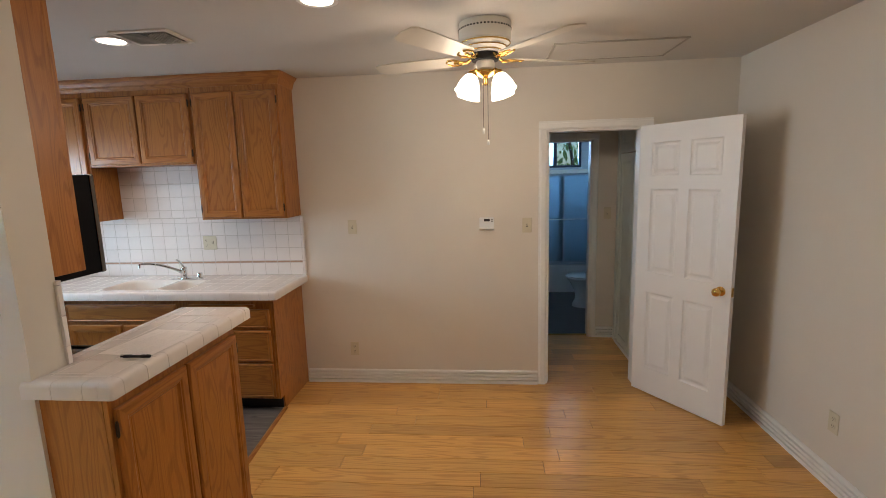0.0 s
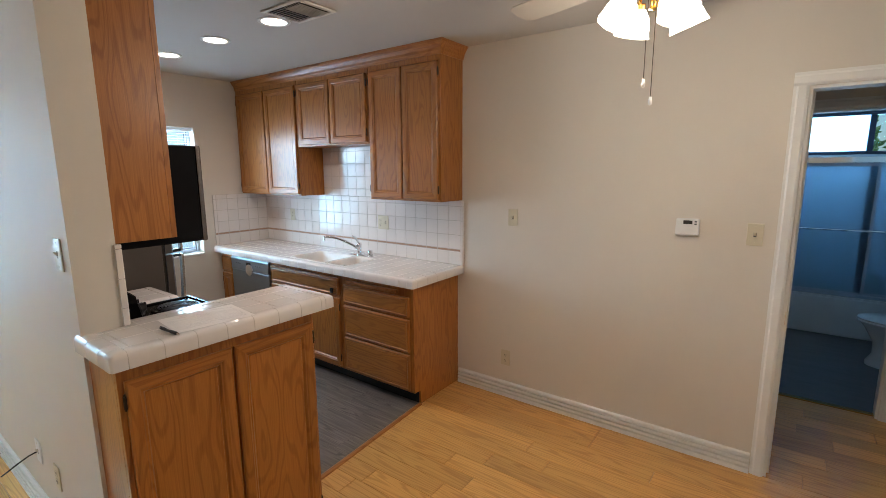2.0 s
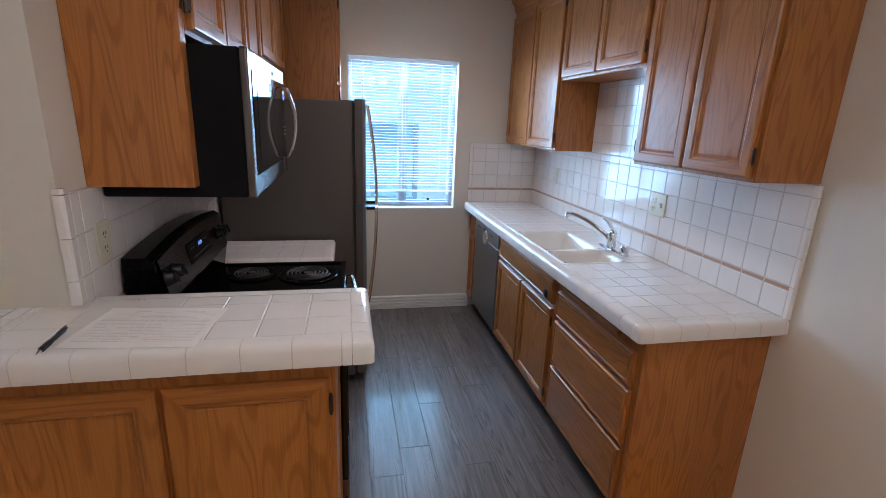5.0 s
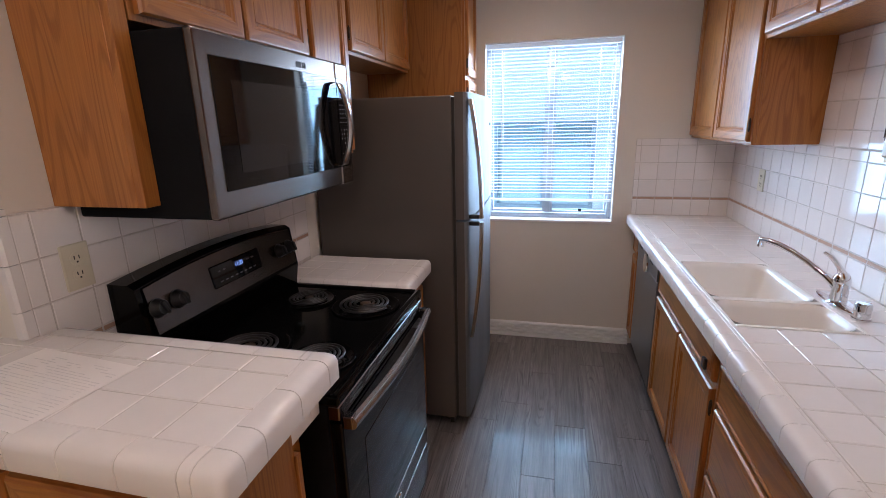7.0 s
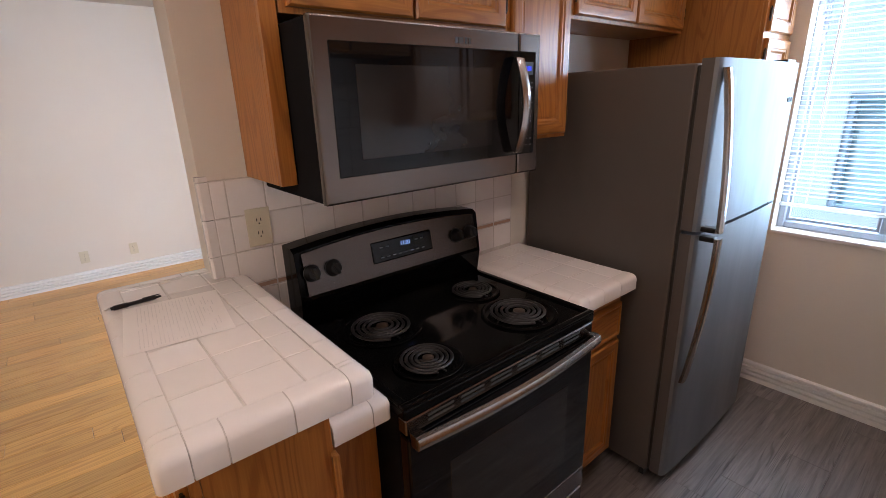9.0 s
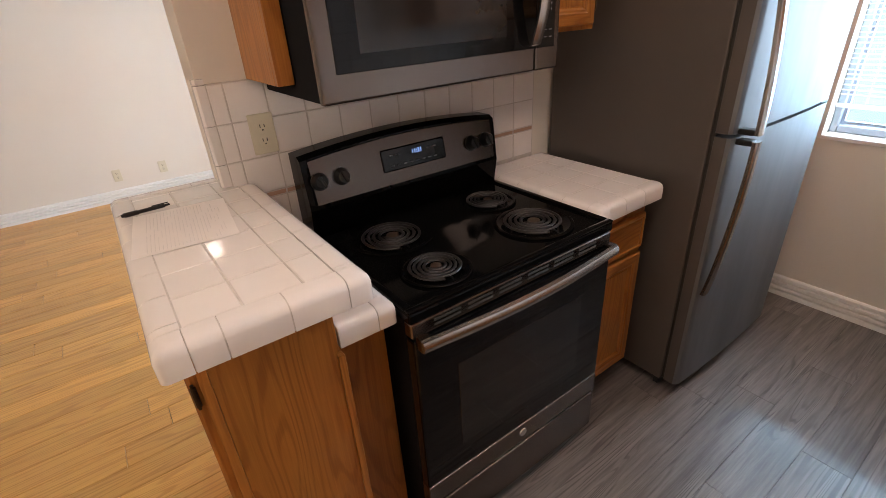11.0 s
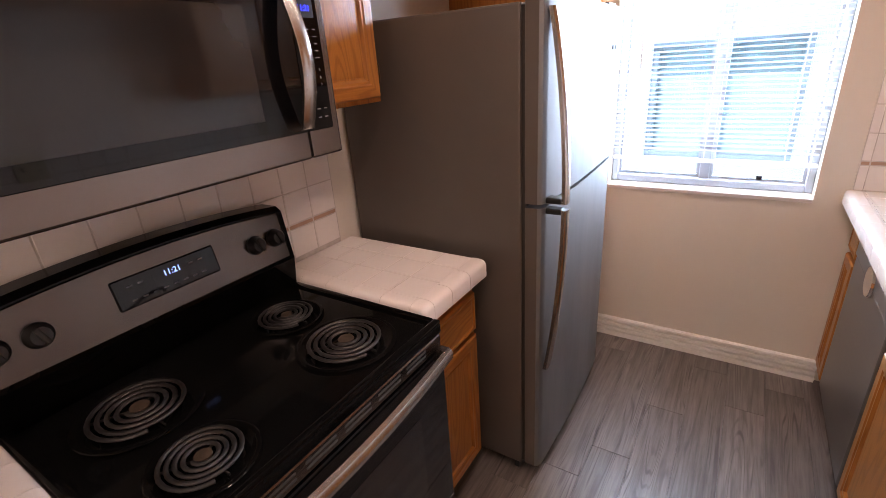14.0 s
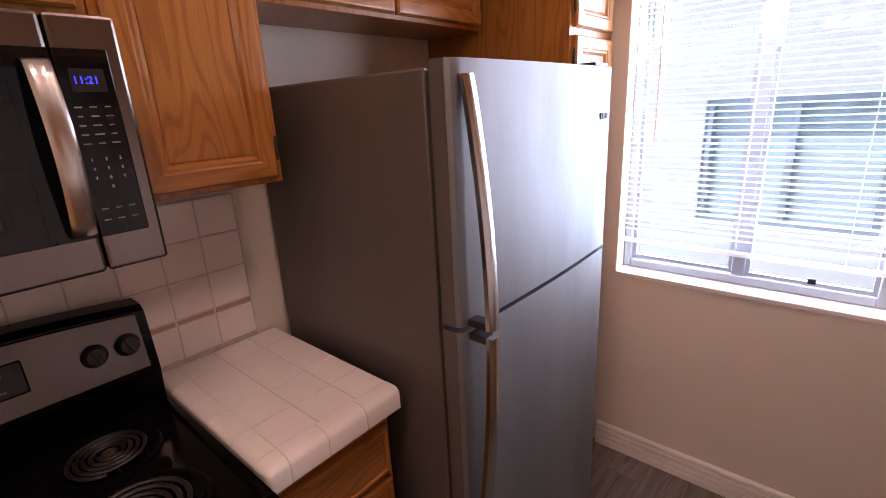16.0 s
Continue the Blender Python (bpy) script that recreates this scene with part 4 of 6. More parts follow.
bar = thing("bar_counter", (-0.9, 2.44, 1.042), "white square-tiled raised bar top with rounded edges", "countertop")
part("mortar_bed", box(PX0 + 0.05, PX1 - 0.05, PY0 + 0.05, PY1 - 0.05, 1.0425, PZ - 0.0018), grout, bar)
ub = [0, 0.062, 0.171, PX1 - PX0 - 0.1]
vb = joints(0, PY1 - PY0 - 0.1, from_end=True)
tiles(bar, frame_at((PX0 + 0.05, PY0 + 0.05, PZ - 0.008), "+z"), ub, vb)
edge_caps(bar, (PX1 - 0.05, PY0 + 0.05, PZ + 0.001), (0, 1, 0), (1, 0, 0), PY1 - PY0 - 0.1)
edge_caps(bar, (PX0 + 0.05, PY1 - 0.05, PZ + 0.001), (1, 0, 0), (0, 1, 0), PX1 - PX0 - 0.1)
edge_caps(bar, (PX0 + 0.05, PY0 + 0.05, PZ + 0.001), (1, 0, 0), (0, -1, 0), PX1 - PX0 - 0.1)
edge_caps(bar, (PX0 + 0.05, WALL_N + 0.02, PZ + 0.001), (0, 1, 0), (-1, 0, 0), PY1 - 0.05 - WALL_N - 0.02)
for x, y, sx, sy in ((PX1 - 0.05, PY0 + 0.05, 1, -1), (PX1 - 0.05, PY1 - 0.05, 1, 1), (PX0 + 0.05, PY1 - 0.05, -1, 1)):
    corner_tile(bar, x, y, PZ + 0.001, sx, sy)
low = thing("low_counter", (-1.06, 2.46, 0.871), "narrow white-tiled counter strip beside the stove", "countertop")
part("mortar_bed", box(-1.084, -0.982, WALL_N + 0.016, 2.675, 0.871, 0.9262), grout, low)
tiles(low, frame_at((-1.084, WALL_N + 0.016, 0.920), "+z"), [0, 0.10], joints(0, 2.675 - WALL_N - 0.016, from_end=True))
edge_caps(low, (-1.084, 2.675, 0.929), (1, 0, 0), (0, 1, 0), 0.10)
edge_caps(low, (-1.084, WALL_N + 0.016, 0.929), (0, 1, 0), (-1, 0, 0), 2.675 - WALL_N - 0.016)
corner_tile(low, -1.084, 2.675, 0.929, -1, 1)

# sheet of paper and pen on the bar
sh = thing("paper_sheet", (-0.85, 2.31, PZ + 0.001), "white printed sheet of paper lying on the tiled bar", "paper", m=pose(-0.795, 2.33, PZ + 0.0016, 0, 0, 84))
sh["turned"] = 1
part("sheet", box(-0.14, 0.14, -0.108, 0.108, 0, 0.0006), paper, sh)
bm = bmesh.new()
rn = random.Random(9)
for k in range(22):
    y = 0.085 - 0.0078 * k
    x = -0.125
    while x < 0.118:
        w = min(0.008 + rn.random() * 0.03, 0.125 - x)
        if rn.random() < (0.85 if k > 4 else 0.35):
            add_box(bm, x, x + w, y, y + 0.0016, 0.0006, 0.0009)
        x += w + 0.004
part("print", bm, ink, sh, "faint grey lines of print")
pn = thing("ballpoint_pen", (-0.83, 2.14, PZ), "black ballpoint pen lying on the paper", "pen", m=pose(-0.745, 2.165, PZ + 0.0085, 0, 0, -176))
pn["turned"] = 1
part("barrel", tube([(-0.066, 0, 0), (-0.060, 0, 0), (0.035, 0, 0)], [0.004, 0.0048, 0.0052], 10), pen_black, pn)
part("grip", tube([(-0.060, 0, 0), (-0.028, 0, 0)], 0.0062, 10), dark_plastic, pn)
part("tip", tube([(-0.066, 0, 0), (-0.080, 0, -0.001)], [0.004, 0.001], 8), chrome, pn)
part("clip", box(0.005, 0.045, -0.0015, 0.0015, 0.0052, 0.0072), pen_black, pn)
part("button", tube([(0.035, 0, 0), (0.047, 0, 0)], 0.003, 8), pen_black, pn)

# ---------- stove ----------
ST0, ST1, SF, SB, SZ = -1.893, -1.137, 2.772, 2.130, 0.915
SC = (ST0 + ST1) / 2
st = thing("electric_stove", (SC, 2.5, 0), "black and stainless electric range with four coil burners", "stove")
part("body", box(ST0 + 0.004, ST1 - 0.004, SB, SF - 0.035, 0.03, SZ - 0.03, 0.003), body_black, st)
for x in (ST0 + 0.05, ST1 - 0.05):
    for y in (SB + 0.05, SF - 0.09):
        part("foot", lathe([(0.0, 0.0), (0.018, 0.0), (0.018, 0.012), (0.008, 0.014), (0.008, 0.031), (0.0, 0.031)], 12, pose(x, y, 0.0005)), dark_plastic, st)
part("cooktop", box(ST0, ST1, SB + 0.07, SF, SZ - 0.034, SZ - 0.004, 0.006, 2), enamel, st)
bm = bmesh.new()
for x0, x1, y0, y1 in ((ST0, ST1, SF - 0.022, SF), (ST0, ST0 + 0.022, SB + 0.07, SF - 0.022), (ST1 - 0.022, ST1, SB + 0.07, SF - 0.022)):
    add_box(bm, x0 + 0.0005, x1 - 0.0005, y0, y1 - 0.0005, SZ - 0.006, SZ + 0.004, 0.004, 2)
part("raised_rim", bm, enamel, st, smooth=40)
for bx, by, r in ((-1.322, 2.395, 0.098), (-1.310, 2.640, 0.078), (-1.725, 2.375, 0.078), (-1.708, 2.612, 0.098)):
    b = part("burner", lathe([(r * 1.27, 0.003), (r * 1.22, 0.006), (r * 1.12, 0.003), (r * 1.0, -0.001), (r * 0.5, -0.0015), (0.0, -0.0015)], 32, pose(bx, by, SZ - 0.002)), enamel, st, "black drip bowl", smooth=60)
    pts = []
    turns, n = 4.2, 110
    for k in range(n + 1):
        a = 2 * math.pi * turns * k / n
        rr = r * (0.26 + 0.72 * k / n)
        pts.append((bx + rr * math.cos(a), by + rr * math.sin(a), SZ + 0.009))
    part("coil", tube(pts, 0.0052 if r > 0.09 else 0.0046, 6, flat=0.8), coil_grey, b, "grey spiral heating coil", smooth=60)
    part("coil_cap", lathe([(r * 0.2, 0.0), (r * 0.2, 0.004), (r * 0.1, 0.006), (0.0, 0.006)], 16, pose(bx, by, SZ + 0.006)), coil_rust, b, smooth=40)
    bm = bmesh.new()
    for k in range(3):
        a = radians(90 + 120 * k)
        add_box(bm, -0.002, r * 0.98, -0.0015, 0.0015, 0.0, 0.005)
        vs_ = list(bm.verts)[-8:]
        bmesh.ops.transform(bm, matrix=pose(bx, by, SZ + 0.0, 0, 0, math.degrees(a)), verts=vs_)
    part("coil_support", bm, coil_grey, b)
# backguard with an arched top
gx0, gx1 = ST0 + 0.002, ST1 - 0.002


def arch(x):
    return 1.155 + 0.024 * (1 - ((x - SC) / (gx1 - SC)) ** 2)


def guard_y(z, d=0.0):
    return SB + 0.118 - (z - 1.01) * 0.20 + d


bm = bmesh.new()
front = []
N = 16
for k in range(N + 1):
    x = gx0 + (gx1 - gx0) * k / N
    front.append((x, arch(x)))
vt = [[bm.verts.new((x, y, z)) for (x, z, y) in ((x, 0.915, SB + 0.095), (x, 1.005, SB + 0.11), (x, t, guard_y(t)), (x, t + 0.012, guard_y(t) - 0.02), (x, t + 0.012, SB + 0.005), (x, 0.89, SB + 0.005))] for x, t in front]
for a, b in zip(vt, vt[1:]):
    for k in range(6):
        bm.faces.new((a[k], a[(k + 1) % 6], b[(k + 1) % 6], b[k]))
bm.faces.new(vt[0])
bm.faces.new(vt[-1][::-1])
bg = part("backguard", bm, enamel, st, "black arched backguard")
bm = bmesh.new()
fx0, fx1 = gx0 + 0.022, gx1 - 0.022
rows_ = []
for k in range(N + 1):
    x = fx0 + (fx1 - fx0) * k / N
    rows_.append([bm.verts.new((x, guard_y(1.020, 0.001), 1.020)), bm.verts.new((x, guard_y(1.022, 0.004), 1.022)), bm.verts.new((x, guard_y(arch(x) - 0.006, 0.004), arch(x) - 0.006)), bm.verts.new((x, guard_y(arch(x) - 0.004, 0.001), arch(x) - 0.004))])
for a, b in zip(rows_, rows_[1:]):
    for k in range(3):
        bm.faces.new((a[k], b[k], b[k + 1], a[k + 1]))
face = part("control_face", bm, steel_guard, st, "brushed stainless control face", smooth=30)
GM = Matrix.Translation((SC, guard_y(1.09, 0.005), 1.09)) @ pose(0, 0, 0, 90 - 11.3, 0, 180)


def on_guard(x, z, d=0.0):
    """A frame on the sloping control face: x to the right as one looks at it."""
    return GM @ pose(-(x - SC), z - 1.09, d)


bm = add_box(bmesh.new(), -0.125, 0.125, -0.036, 0.036, -0.002, 0.002, 0.003)
bmesh.ops.transform(bm, matrix=on_guard(-1.525, 1.100), verts=bm.verts)
disp = part("display", bm, black_glass, face, "black glass clock window")
letters("11:21", 0.020, on_guard(-1.535, 1.112, 0.0024), clock_pale, disp, "clock_digits")
for k in range(8):
    xx = -0.095 + 0.0245 * k
    for z in (-0.022, 0.012) if k < 2 or k > 5 else (-0.022,):
        bm = add_box(bmesh.new(), xx, xx + 0.012, z, z + 0.0035, 0.002, 0.0024)
        bmesh.ops.transform(bm, matrix=on_guard(-1.525, 1.100), verts=bm.verts)
        part("key_mark", bm, legend, disp)
for kx in (-1.182, -1.254, -1.769, -1.836):
    m = on_guard(kx, 1.090, 0.0)
    kn = part("knob", lathe([(0.0, 0.0), (0.027, 0.0), (0.027, 0.004), (0.023, 0.008), (0.021, 0.022), (0.018, 0.026), (0.0, 0.027)], 24, m), dark_plastic, face, "black control knob", smooth=40)
    bm = add_box(bmesh.new(), -0.005, 0.005, -0.020, 0.020, 0.024, 0.034, 0.003, 2)
    bmesh.ops.transform(bm, matrix=m @ pose(0, 0, 0, 0, 0, 20), verts=bm.verts)
    part("knob_grip", bm, dark_plastic, face)
# vent trim, door, handle, drawer
part("vent_trim", box(ST0 + 0.004, ST1 - 0.004, SF - 0.034, SF - 0.002, 0.838, SZ - 0.036, 0.003), steel_h, st, "stainless trim above the oven door")
for k in range(6):
    x = ST0 + 0.075 + k * 0.106
    for z in (0.850, 0.863):
        part("vent_slot", box(x, x + 0.082, SF - 0.003, SF - 0.0008, z, z + 0.007, 0.0015), slot_dark, st)
part("oven_door", box(ST0 + 0.004, ST1 - 0.004, SF - 0.034, SF + 0.004, 0.306, 0.832, 0.006, 2), black_glass, st, "black glass oven door")
part("oven_window", box(ST0 + 0.13, ST1 - 0.13, SF + 0.0036, SF + 0.0056, 0.40, 0.70, 0.0008), mw_window, st)
part("door_trim", box(ST0 + 0.004, ST1 - 0.004, SF - 0.034, SF + 0.005, 0.226, 0.304, 0.004, 2), steel_h, st, "stainless lower door rail")
part("badge", lathe([(0.0, 0.003), (0.014, 0.003), (0.016, 0.0)], 20, frame_at((SC, SF + 0.0052, 0.268), "+y")), chrome, st, "small round badge")
hz = 0.832
hp = [(ST1 - 0.012 - (ST1 - ST0 - 0.024) * k / 20, SF + 0.030 + 0.024 * math.sin(math.pi * k / 20)) for k in range(21)]
bm = bmesh.new()
rings = [[bm.verts.new((x, y + dy, hz + dz)) for dy, dz in ((-0.008, -0.015), (0.003, -0.017), (0.009, -0.010), (0.010, 0.004), (0.004, 0.014), (-0.008, 0.016))] for x, y in hp]
for a, b in zip(rings, rings[1:]):
    for k in range(6):
        bm.faces.new((a[k], a[(k + 1) % 6], b[(k + 1) % 6], b[k]))
bm.faces.new(rings[0])
bm.faces.new(rings[-1][::-1])
handle = part("oven_handle", bm, steel_bright, st, "bowed flat stainless oven handle", smooth=40)
for x0, x1 in ((ST1 - 0.040, ST1 - 0.010), (ST0 + 0.010, ST0 + 0.040)):
    part("handle_bracket", box(x0, x1, SF + 0.001, SF + 0.030, hz - 0.020, hz + 0.018, 0.004, 2), steel_h, handle)
part("drawer_front", box(ST0 + 0.004, ST1 - 0.004, SF - 0.034, SF + 0.004, 0.045, 0.212, 0.006, 2), steel_h, st, "stainless storage drawer front")
part("drawer_gap", box(ST0 + 0.01, ST1 - 0.01, SF - 0.033, SF - 0.012, 0.210, 0.228), slot_dark, st)

# ---------- small counter ----------
sc = thing("stove_side_counter", (-2.09, 2.45, 0.871), "small white-tiled counter between stove and fridge", "countertop")
part("mortar_bed", box(-2.262, -1.950, WALL_N + 0.016, 2.665, 0.871, 0.9272), grout, sc)
tiles(sc, frame_at((-2.262, WALL_N + 0.016, 0.921), "+z"), [0, 0.095, 0.2035, 0.312], joints(0, 2.665 - WALL_N - 0.016, from_end=True))
edge_caps(sc, (-2.262, 2.665, 0.930), (1, 0, 0), (0, 1, 0), 0.312)
edge_caps(sc, (-1.950, WALL_N + 0.016, 0.930), (0, 1, 0), (1, 0, 0), 2.665 - WALL_N - 0.016)
corner_tile(sc, -1.950, 2.665, 0.930, 1, 1)
sb = thing("base_cabinet", (-2.08, 2.45, 0), "narrow honey oak base cabinet beside the stove", "cabinet", group="stove-side base cabinet")
part("body", box(-2.26, -1.897, WALL_N + 0.002, 2.640, 0.10, 0.870, 0.001), oak["z"], sb)
part("face_frame", box(-2.26, -1.897, 2.6405, 2.658, 0.10, 0.870, 0.001), oak["z"], sb)
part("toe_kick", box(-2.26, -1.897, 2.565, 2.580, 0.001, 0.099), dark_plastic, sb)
cab_door(sb, (-1.912, 2.658, 0.665), "+y", 0.335, 0.145, name="drawer")
cab_door(sb, (-1.912, 2.658, 0.115), "+y", 0.335, 0.530, "left")

# ---------- stove-side upper cabinets ----------
UF = 2.376
e1 = thing("cabinet_end_panel", (-1.165, 2.3, 1.385), "broad honey oak end panel of the wall cabinets", "cabinet panel")
part("panel", box(-1.094, -1.076, WALL_N + 0.001, UF - 0.022, 1.386, CEIL - 0.002, 0.001), oak["z"], e1)
part("stile", box(-1.1175, -1.076, UF - 0.0215, UF, 1.386, CEIL - 0.002, 0.001), oak["z"], e1)
bm = bmesh.new()
for z in (1.86, 2.30):
    add_tube(bm, [(-1.112, UF + 0.010, z - 0.025), (-1.112, UF + 0.010, z + 0.025)], 0.006, 8)
    add_box(bm, -1.112, -1.094, UF, UF + 0.002, z - 0.018, z + 0.018)
part("hinge", bm, bronze, e1, "dark bronze hinge")
upper("upper_cabinet", -1.886, -1.121, WALL_N + 0.001, UF, 1.785, UT, 2, "short honey oak wall cabinet with two doors above the microwave", "+y")
upper("upper_cabinet", -2.230, -1.886, WALL_N + 0.001, UF, 1.434, UT, 1, "narrow honey oak wall cabinet with one door beside the microwave", "+y", hinge_pair=("right", "right"))
upper("upper_cabinet", -3.118, -2.230, WALL_N + 0.001, UF, 1.855, UT, 2, "honey oak wall cabinet with two doors above the fridge", "+y")
pt = thing("pantry_cabinet", (-3.25, 2.5, 0), "tall honey oak pantry cabinet in the corner by the window", "cabinet")
part("body", box(XW + 0.003, -3.120, WALL_N + 0.001, 2.712, 0.001, UT, 0.001), oak["z"], pt)
part("face_frame", box(XW + 0.003, -3.120, 2.7125, 2.730, 0.001, UT, 0.001), oak["z"], pt)
cab_door(pt, (-3.140, 2.730, 1.825), "+y", 0.30, 0.55, "left")
cab_door(pt, (-3.140, 2.730, 0.10), "+y", 0.30, 1.70, "left")
cr2 = thing("crown_moulding", (-2.2, UF, UT - 0.01), "honey oak crown moulding over the stove-side cabinets", "moulding")
crown(cr2, [(-1.076, UF), (-3.119, UF), (-3.119, 2.730), (XW + 0.003, 2.730)], 1, CEIL - 0.001)
part("frieze", box(-3.119, -1.12, WALL_N + 0.002, UF - 0.003, UT, CEIL - 0.002), oak["x"], cr2)
part("frieze", box(XW + 0.004, -3.120, WALL_N + 0.002, 2.727, UT, CEIL - 0.002), oak["x"], cr2)

# ---------- microwave ----------
M0, M1, MF, MB, MT = -1.880, -1.119, 2.526, 1.350, 1.766
mw = thing("microwave", ((M0 + M1) / 2, 2.4, MB), "stainless over-the-range microwave with a black glass door", "microwave")
part("body", box(M0 + 0.003, M1 - 0.003, WALL_N + 0.017, MF - 0.023, MB + 0.002, MT - 0.002, 0.004), body_black, mw, "black sheet-metal body")
XS = M0 + 0.098
part("door", box(XS + 0.0012, M1, MF - 0.022, MF, MB, MT, 0.006, 2), steel_h, mw, "brushed stainless door frame")
part("control_column", box(M0, XS - 0.0012, MF - 0.022, MF, MB, MT, 0.006, 2), steel_h, mw, "brushed stainless control column")
gl = part("door_glass", box(XS + 0.0012, M1 - 0.042, MF - 0.004, MF + 0.0022, MB + 0.062, MT - 0.052, 0.0015), black_glass, mw, "black glass door pane")
part("window_mesh", box(XS + 0.115, M1 - 0.105, MF + 0.0021, MF + 0.0032, MB + 0.10, MT - 0.10, 0.0004), mw_window, gl)
kp = part("keypad", box(M0 + 0.022, XS - 0.0012, MF - 0.004, MF + 0.0022, MB + 0.062, MT - 0.052, 0.0015), black_glass, mw, "black glass keypad")
part("clock_window", box(M0 + 0.034, XS - 0.016, MF + 0.002, MF + 0.003, MT - 0.118, MT - 0.082, 0.0004), dark_plastic, kp)


def on_mw(x, z, d=0.0):
    return frame_at((x, MF + 0.0026 + d, z), "+y")


letters("11:21", 0.0165, on_mw(M0 + 0.061, MT - 0.100, 0.0008), clock_glow, kp, "clock_digits")
rk = random.Random(3)
for r in range(5):
    for c in range(3):
        x, z = M0 + 0.040 + 0.0205 * c, MT - 0.142 - 0.0145 * r
        w = 0.007 + rk.random() * 0.007
        part("key_mark", box(x - w / 2, x + w / 2, MF + 0.0022, MF + 0.0026, z, z + 0.0022), legend, kp)
for r in range(2):
    for c in range(3):
        x, z = M0 + 0.040 + 0.0205 * c, MB + 0.088 + 0.019 * r
        part("key_mark", box(x - 0.005, x + 0.005, MF + 0.0022, MF + 0.0026, z, z + 0.0026), legend, kp)
for i, ch in enumerate("123456789"):
    letters(ch, 0.0075, on_mw(M0 + 0.081 - 0.0205 * (i % 3), MT - 0.225 - 0.0155 * (i // 3)), legend_light, kp, "digit")
letters("0", 0.0075, on_mw(M0 + 0.0605, MT - 0.2715), legend_light, kp, "digit")
HX = XS + 0.024
hp = [(HX, MF + 0.000, MT - 0.068), (HX, MF + 0.022, MT - 0.072)] + [(HX, MF + 0.026 + 0.030 * math.sin(math.pi * s), MT - 0.075 - (MT - MB - 0.15) * s) for s in [k / 12 for k in range(13)]] + [(HX, MF + 0.022, MB + 0.072), (HX, MF + 0.0, MB + 0.068)]
bm = bmesh.new()
rings = []
for i, p in enumerate(hp):
    rings.append([bm.verts.new((p[0] + dx, p[1] + dy, p[2])) for dx, dy in ((-0.017, -0.004), (0.017, -0.004), (0.017, 0.002), (0.011, 0.0065), (-0.011, 0.0065), (-0.017, 0.002))])
for a, b in zip(rings, rings[1:]):
    for k in range(6):
        bm.faces.new((a[k], a[(k + 1) % 6], b[(k + 1) % 6], b[k]))
bm.faces.new(rings[0])
bm.faces.new(rings[-1][::-1])
part("handle", bm, steel_bright, mw, "broad bowed stainless handle", smooth=40)
bm = bmesh.new()
for k, w in enumerate((0.009, 0.012, 0.005, 0.008, 0.007)):
    add_box(bm, -1.53 - 0.012 * k, -1.53 - 0.012 * k - w, MF + 0.0001, MF + 0.0007, MT - 0.042, MT - 0.026)
part("badge", bm, slot_dark, mw, "small dark maker's mark")
part("underside_filter", box(M0 + 0.06, M1 - 0.06, 2.18, MF - 0.09, MB + 0.0005, MB + 0.005), coil_grey, mw)

# ---------- refrigerator ----------
R0, R1, RB, RF, RT, RG = -3.112, -2.310, 2.125, 2.893, 1.685, 1.112
rf = thing("refrigerator", (-2.61, 2.6, 0), "top-freezer refrigerator with stainless doors and dark grey sides", "refrigerator")
part("cabinet", box(R0 + 0.004, R1 - 0.004, RB, RF - 0.078, 0.045, RT - 0.012, 0.006, 2), fridge_side, rf, "dark grey textured cabinet")
part("gasket", box(R0 + 0.012, R1 - 0.012, RF - 0.078, RF - 0.063, 0.06, RT - 0.02), slot_dark, rf, "dark door gasket")


def fridge_door(name, z0, z1):
    o = [(R0, RF - 0.062), (R1, RF - 0.062), (R1, RF - 0.022), (R1 - 0.006, RF - 0.012), (R1 - 0.02, RF - 0.006)]
    for k in range(9):
        s = k / 8
        o.append((R1 - 0.03 - (R1 - R0 - 0.06) * s, RF - 0.004 + 0.010 * math.sin(math.pi * s)))
    o += [(R0 + 0.02, RF - 0.006), (R0 + 0.006, RF - 0.012), (R0, RF - 0.022)]
    return part(name, prism(o, z0, z1, "z"), fridge_steel, rf, "smudged brushed stainless door", smooth=30)


d1 = fridge_door("freezer_door", RG + 0.006, RT)
d2 = fridge_door("fridge_door", 0.062, RG - 0.006)
part("side_cap", box(R1 - 0.0005, R1 + 0.001, RF - 0.061, RF - 0.023, RG + 0.006, RT), fridge_side, d1)
part("side_cap", box(R1 - 0.0005, R1 + 0.001, RF - 0.061, RF - 0.023, 0.062, RG - 0.006), fridge_side, d2)


def fridge_handle(parent, near, far):
    """A flat bar that starts on the door at far and leans out to its bracket by the gap, at near."""
    pts = []
    for k in range(19):
        s = k / 18
        pts.append((R1 - 0.036, RF + 0.003 + 0.050 * math.cos(0.5 * math.pi * s) ** 0.85, near + (far - near) * s))
    bm = bmesh.new()
    rings = [[bm.verts.new((x + dx, y + dy, z)) for dx, dy in ((-0.018, -0.007), (0.018, -0.007), (0.018, 0.004), (0.012, 0.009), (-0.012, 0.009), (-0.018, 0.004))] for x, y, z in pts]
    for a, b in zip(rings, rings[1:]):
        for k in range(6):
            bm.faces.new((a[k], a[(k + 1) % 6], b[(k + 1) % 6], b[k]))
    bm.faces.new(rings[0])
    bm.faces.new(rings[-1][::-1])
    part("handle", bm, steel_bright, parent, "long bowed stainless handle", smooth=40)


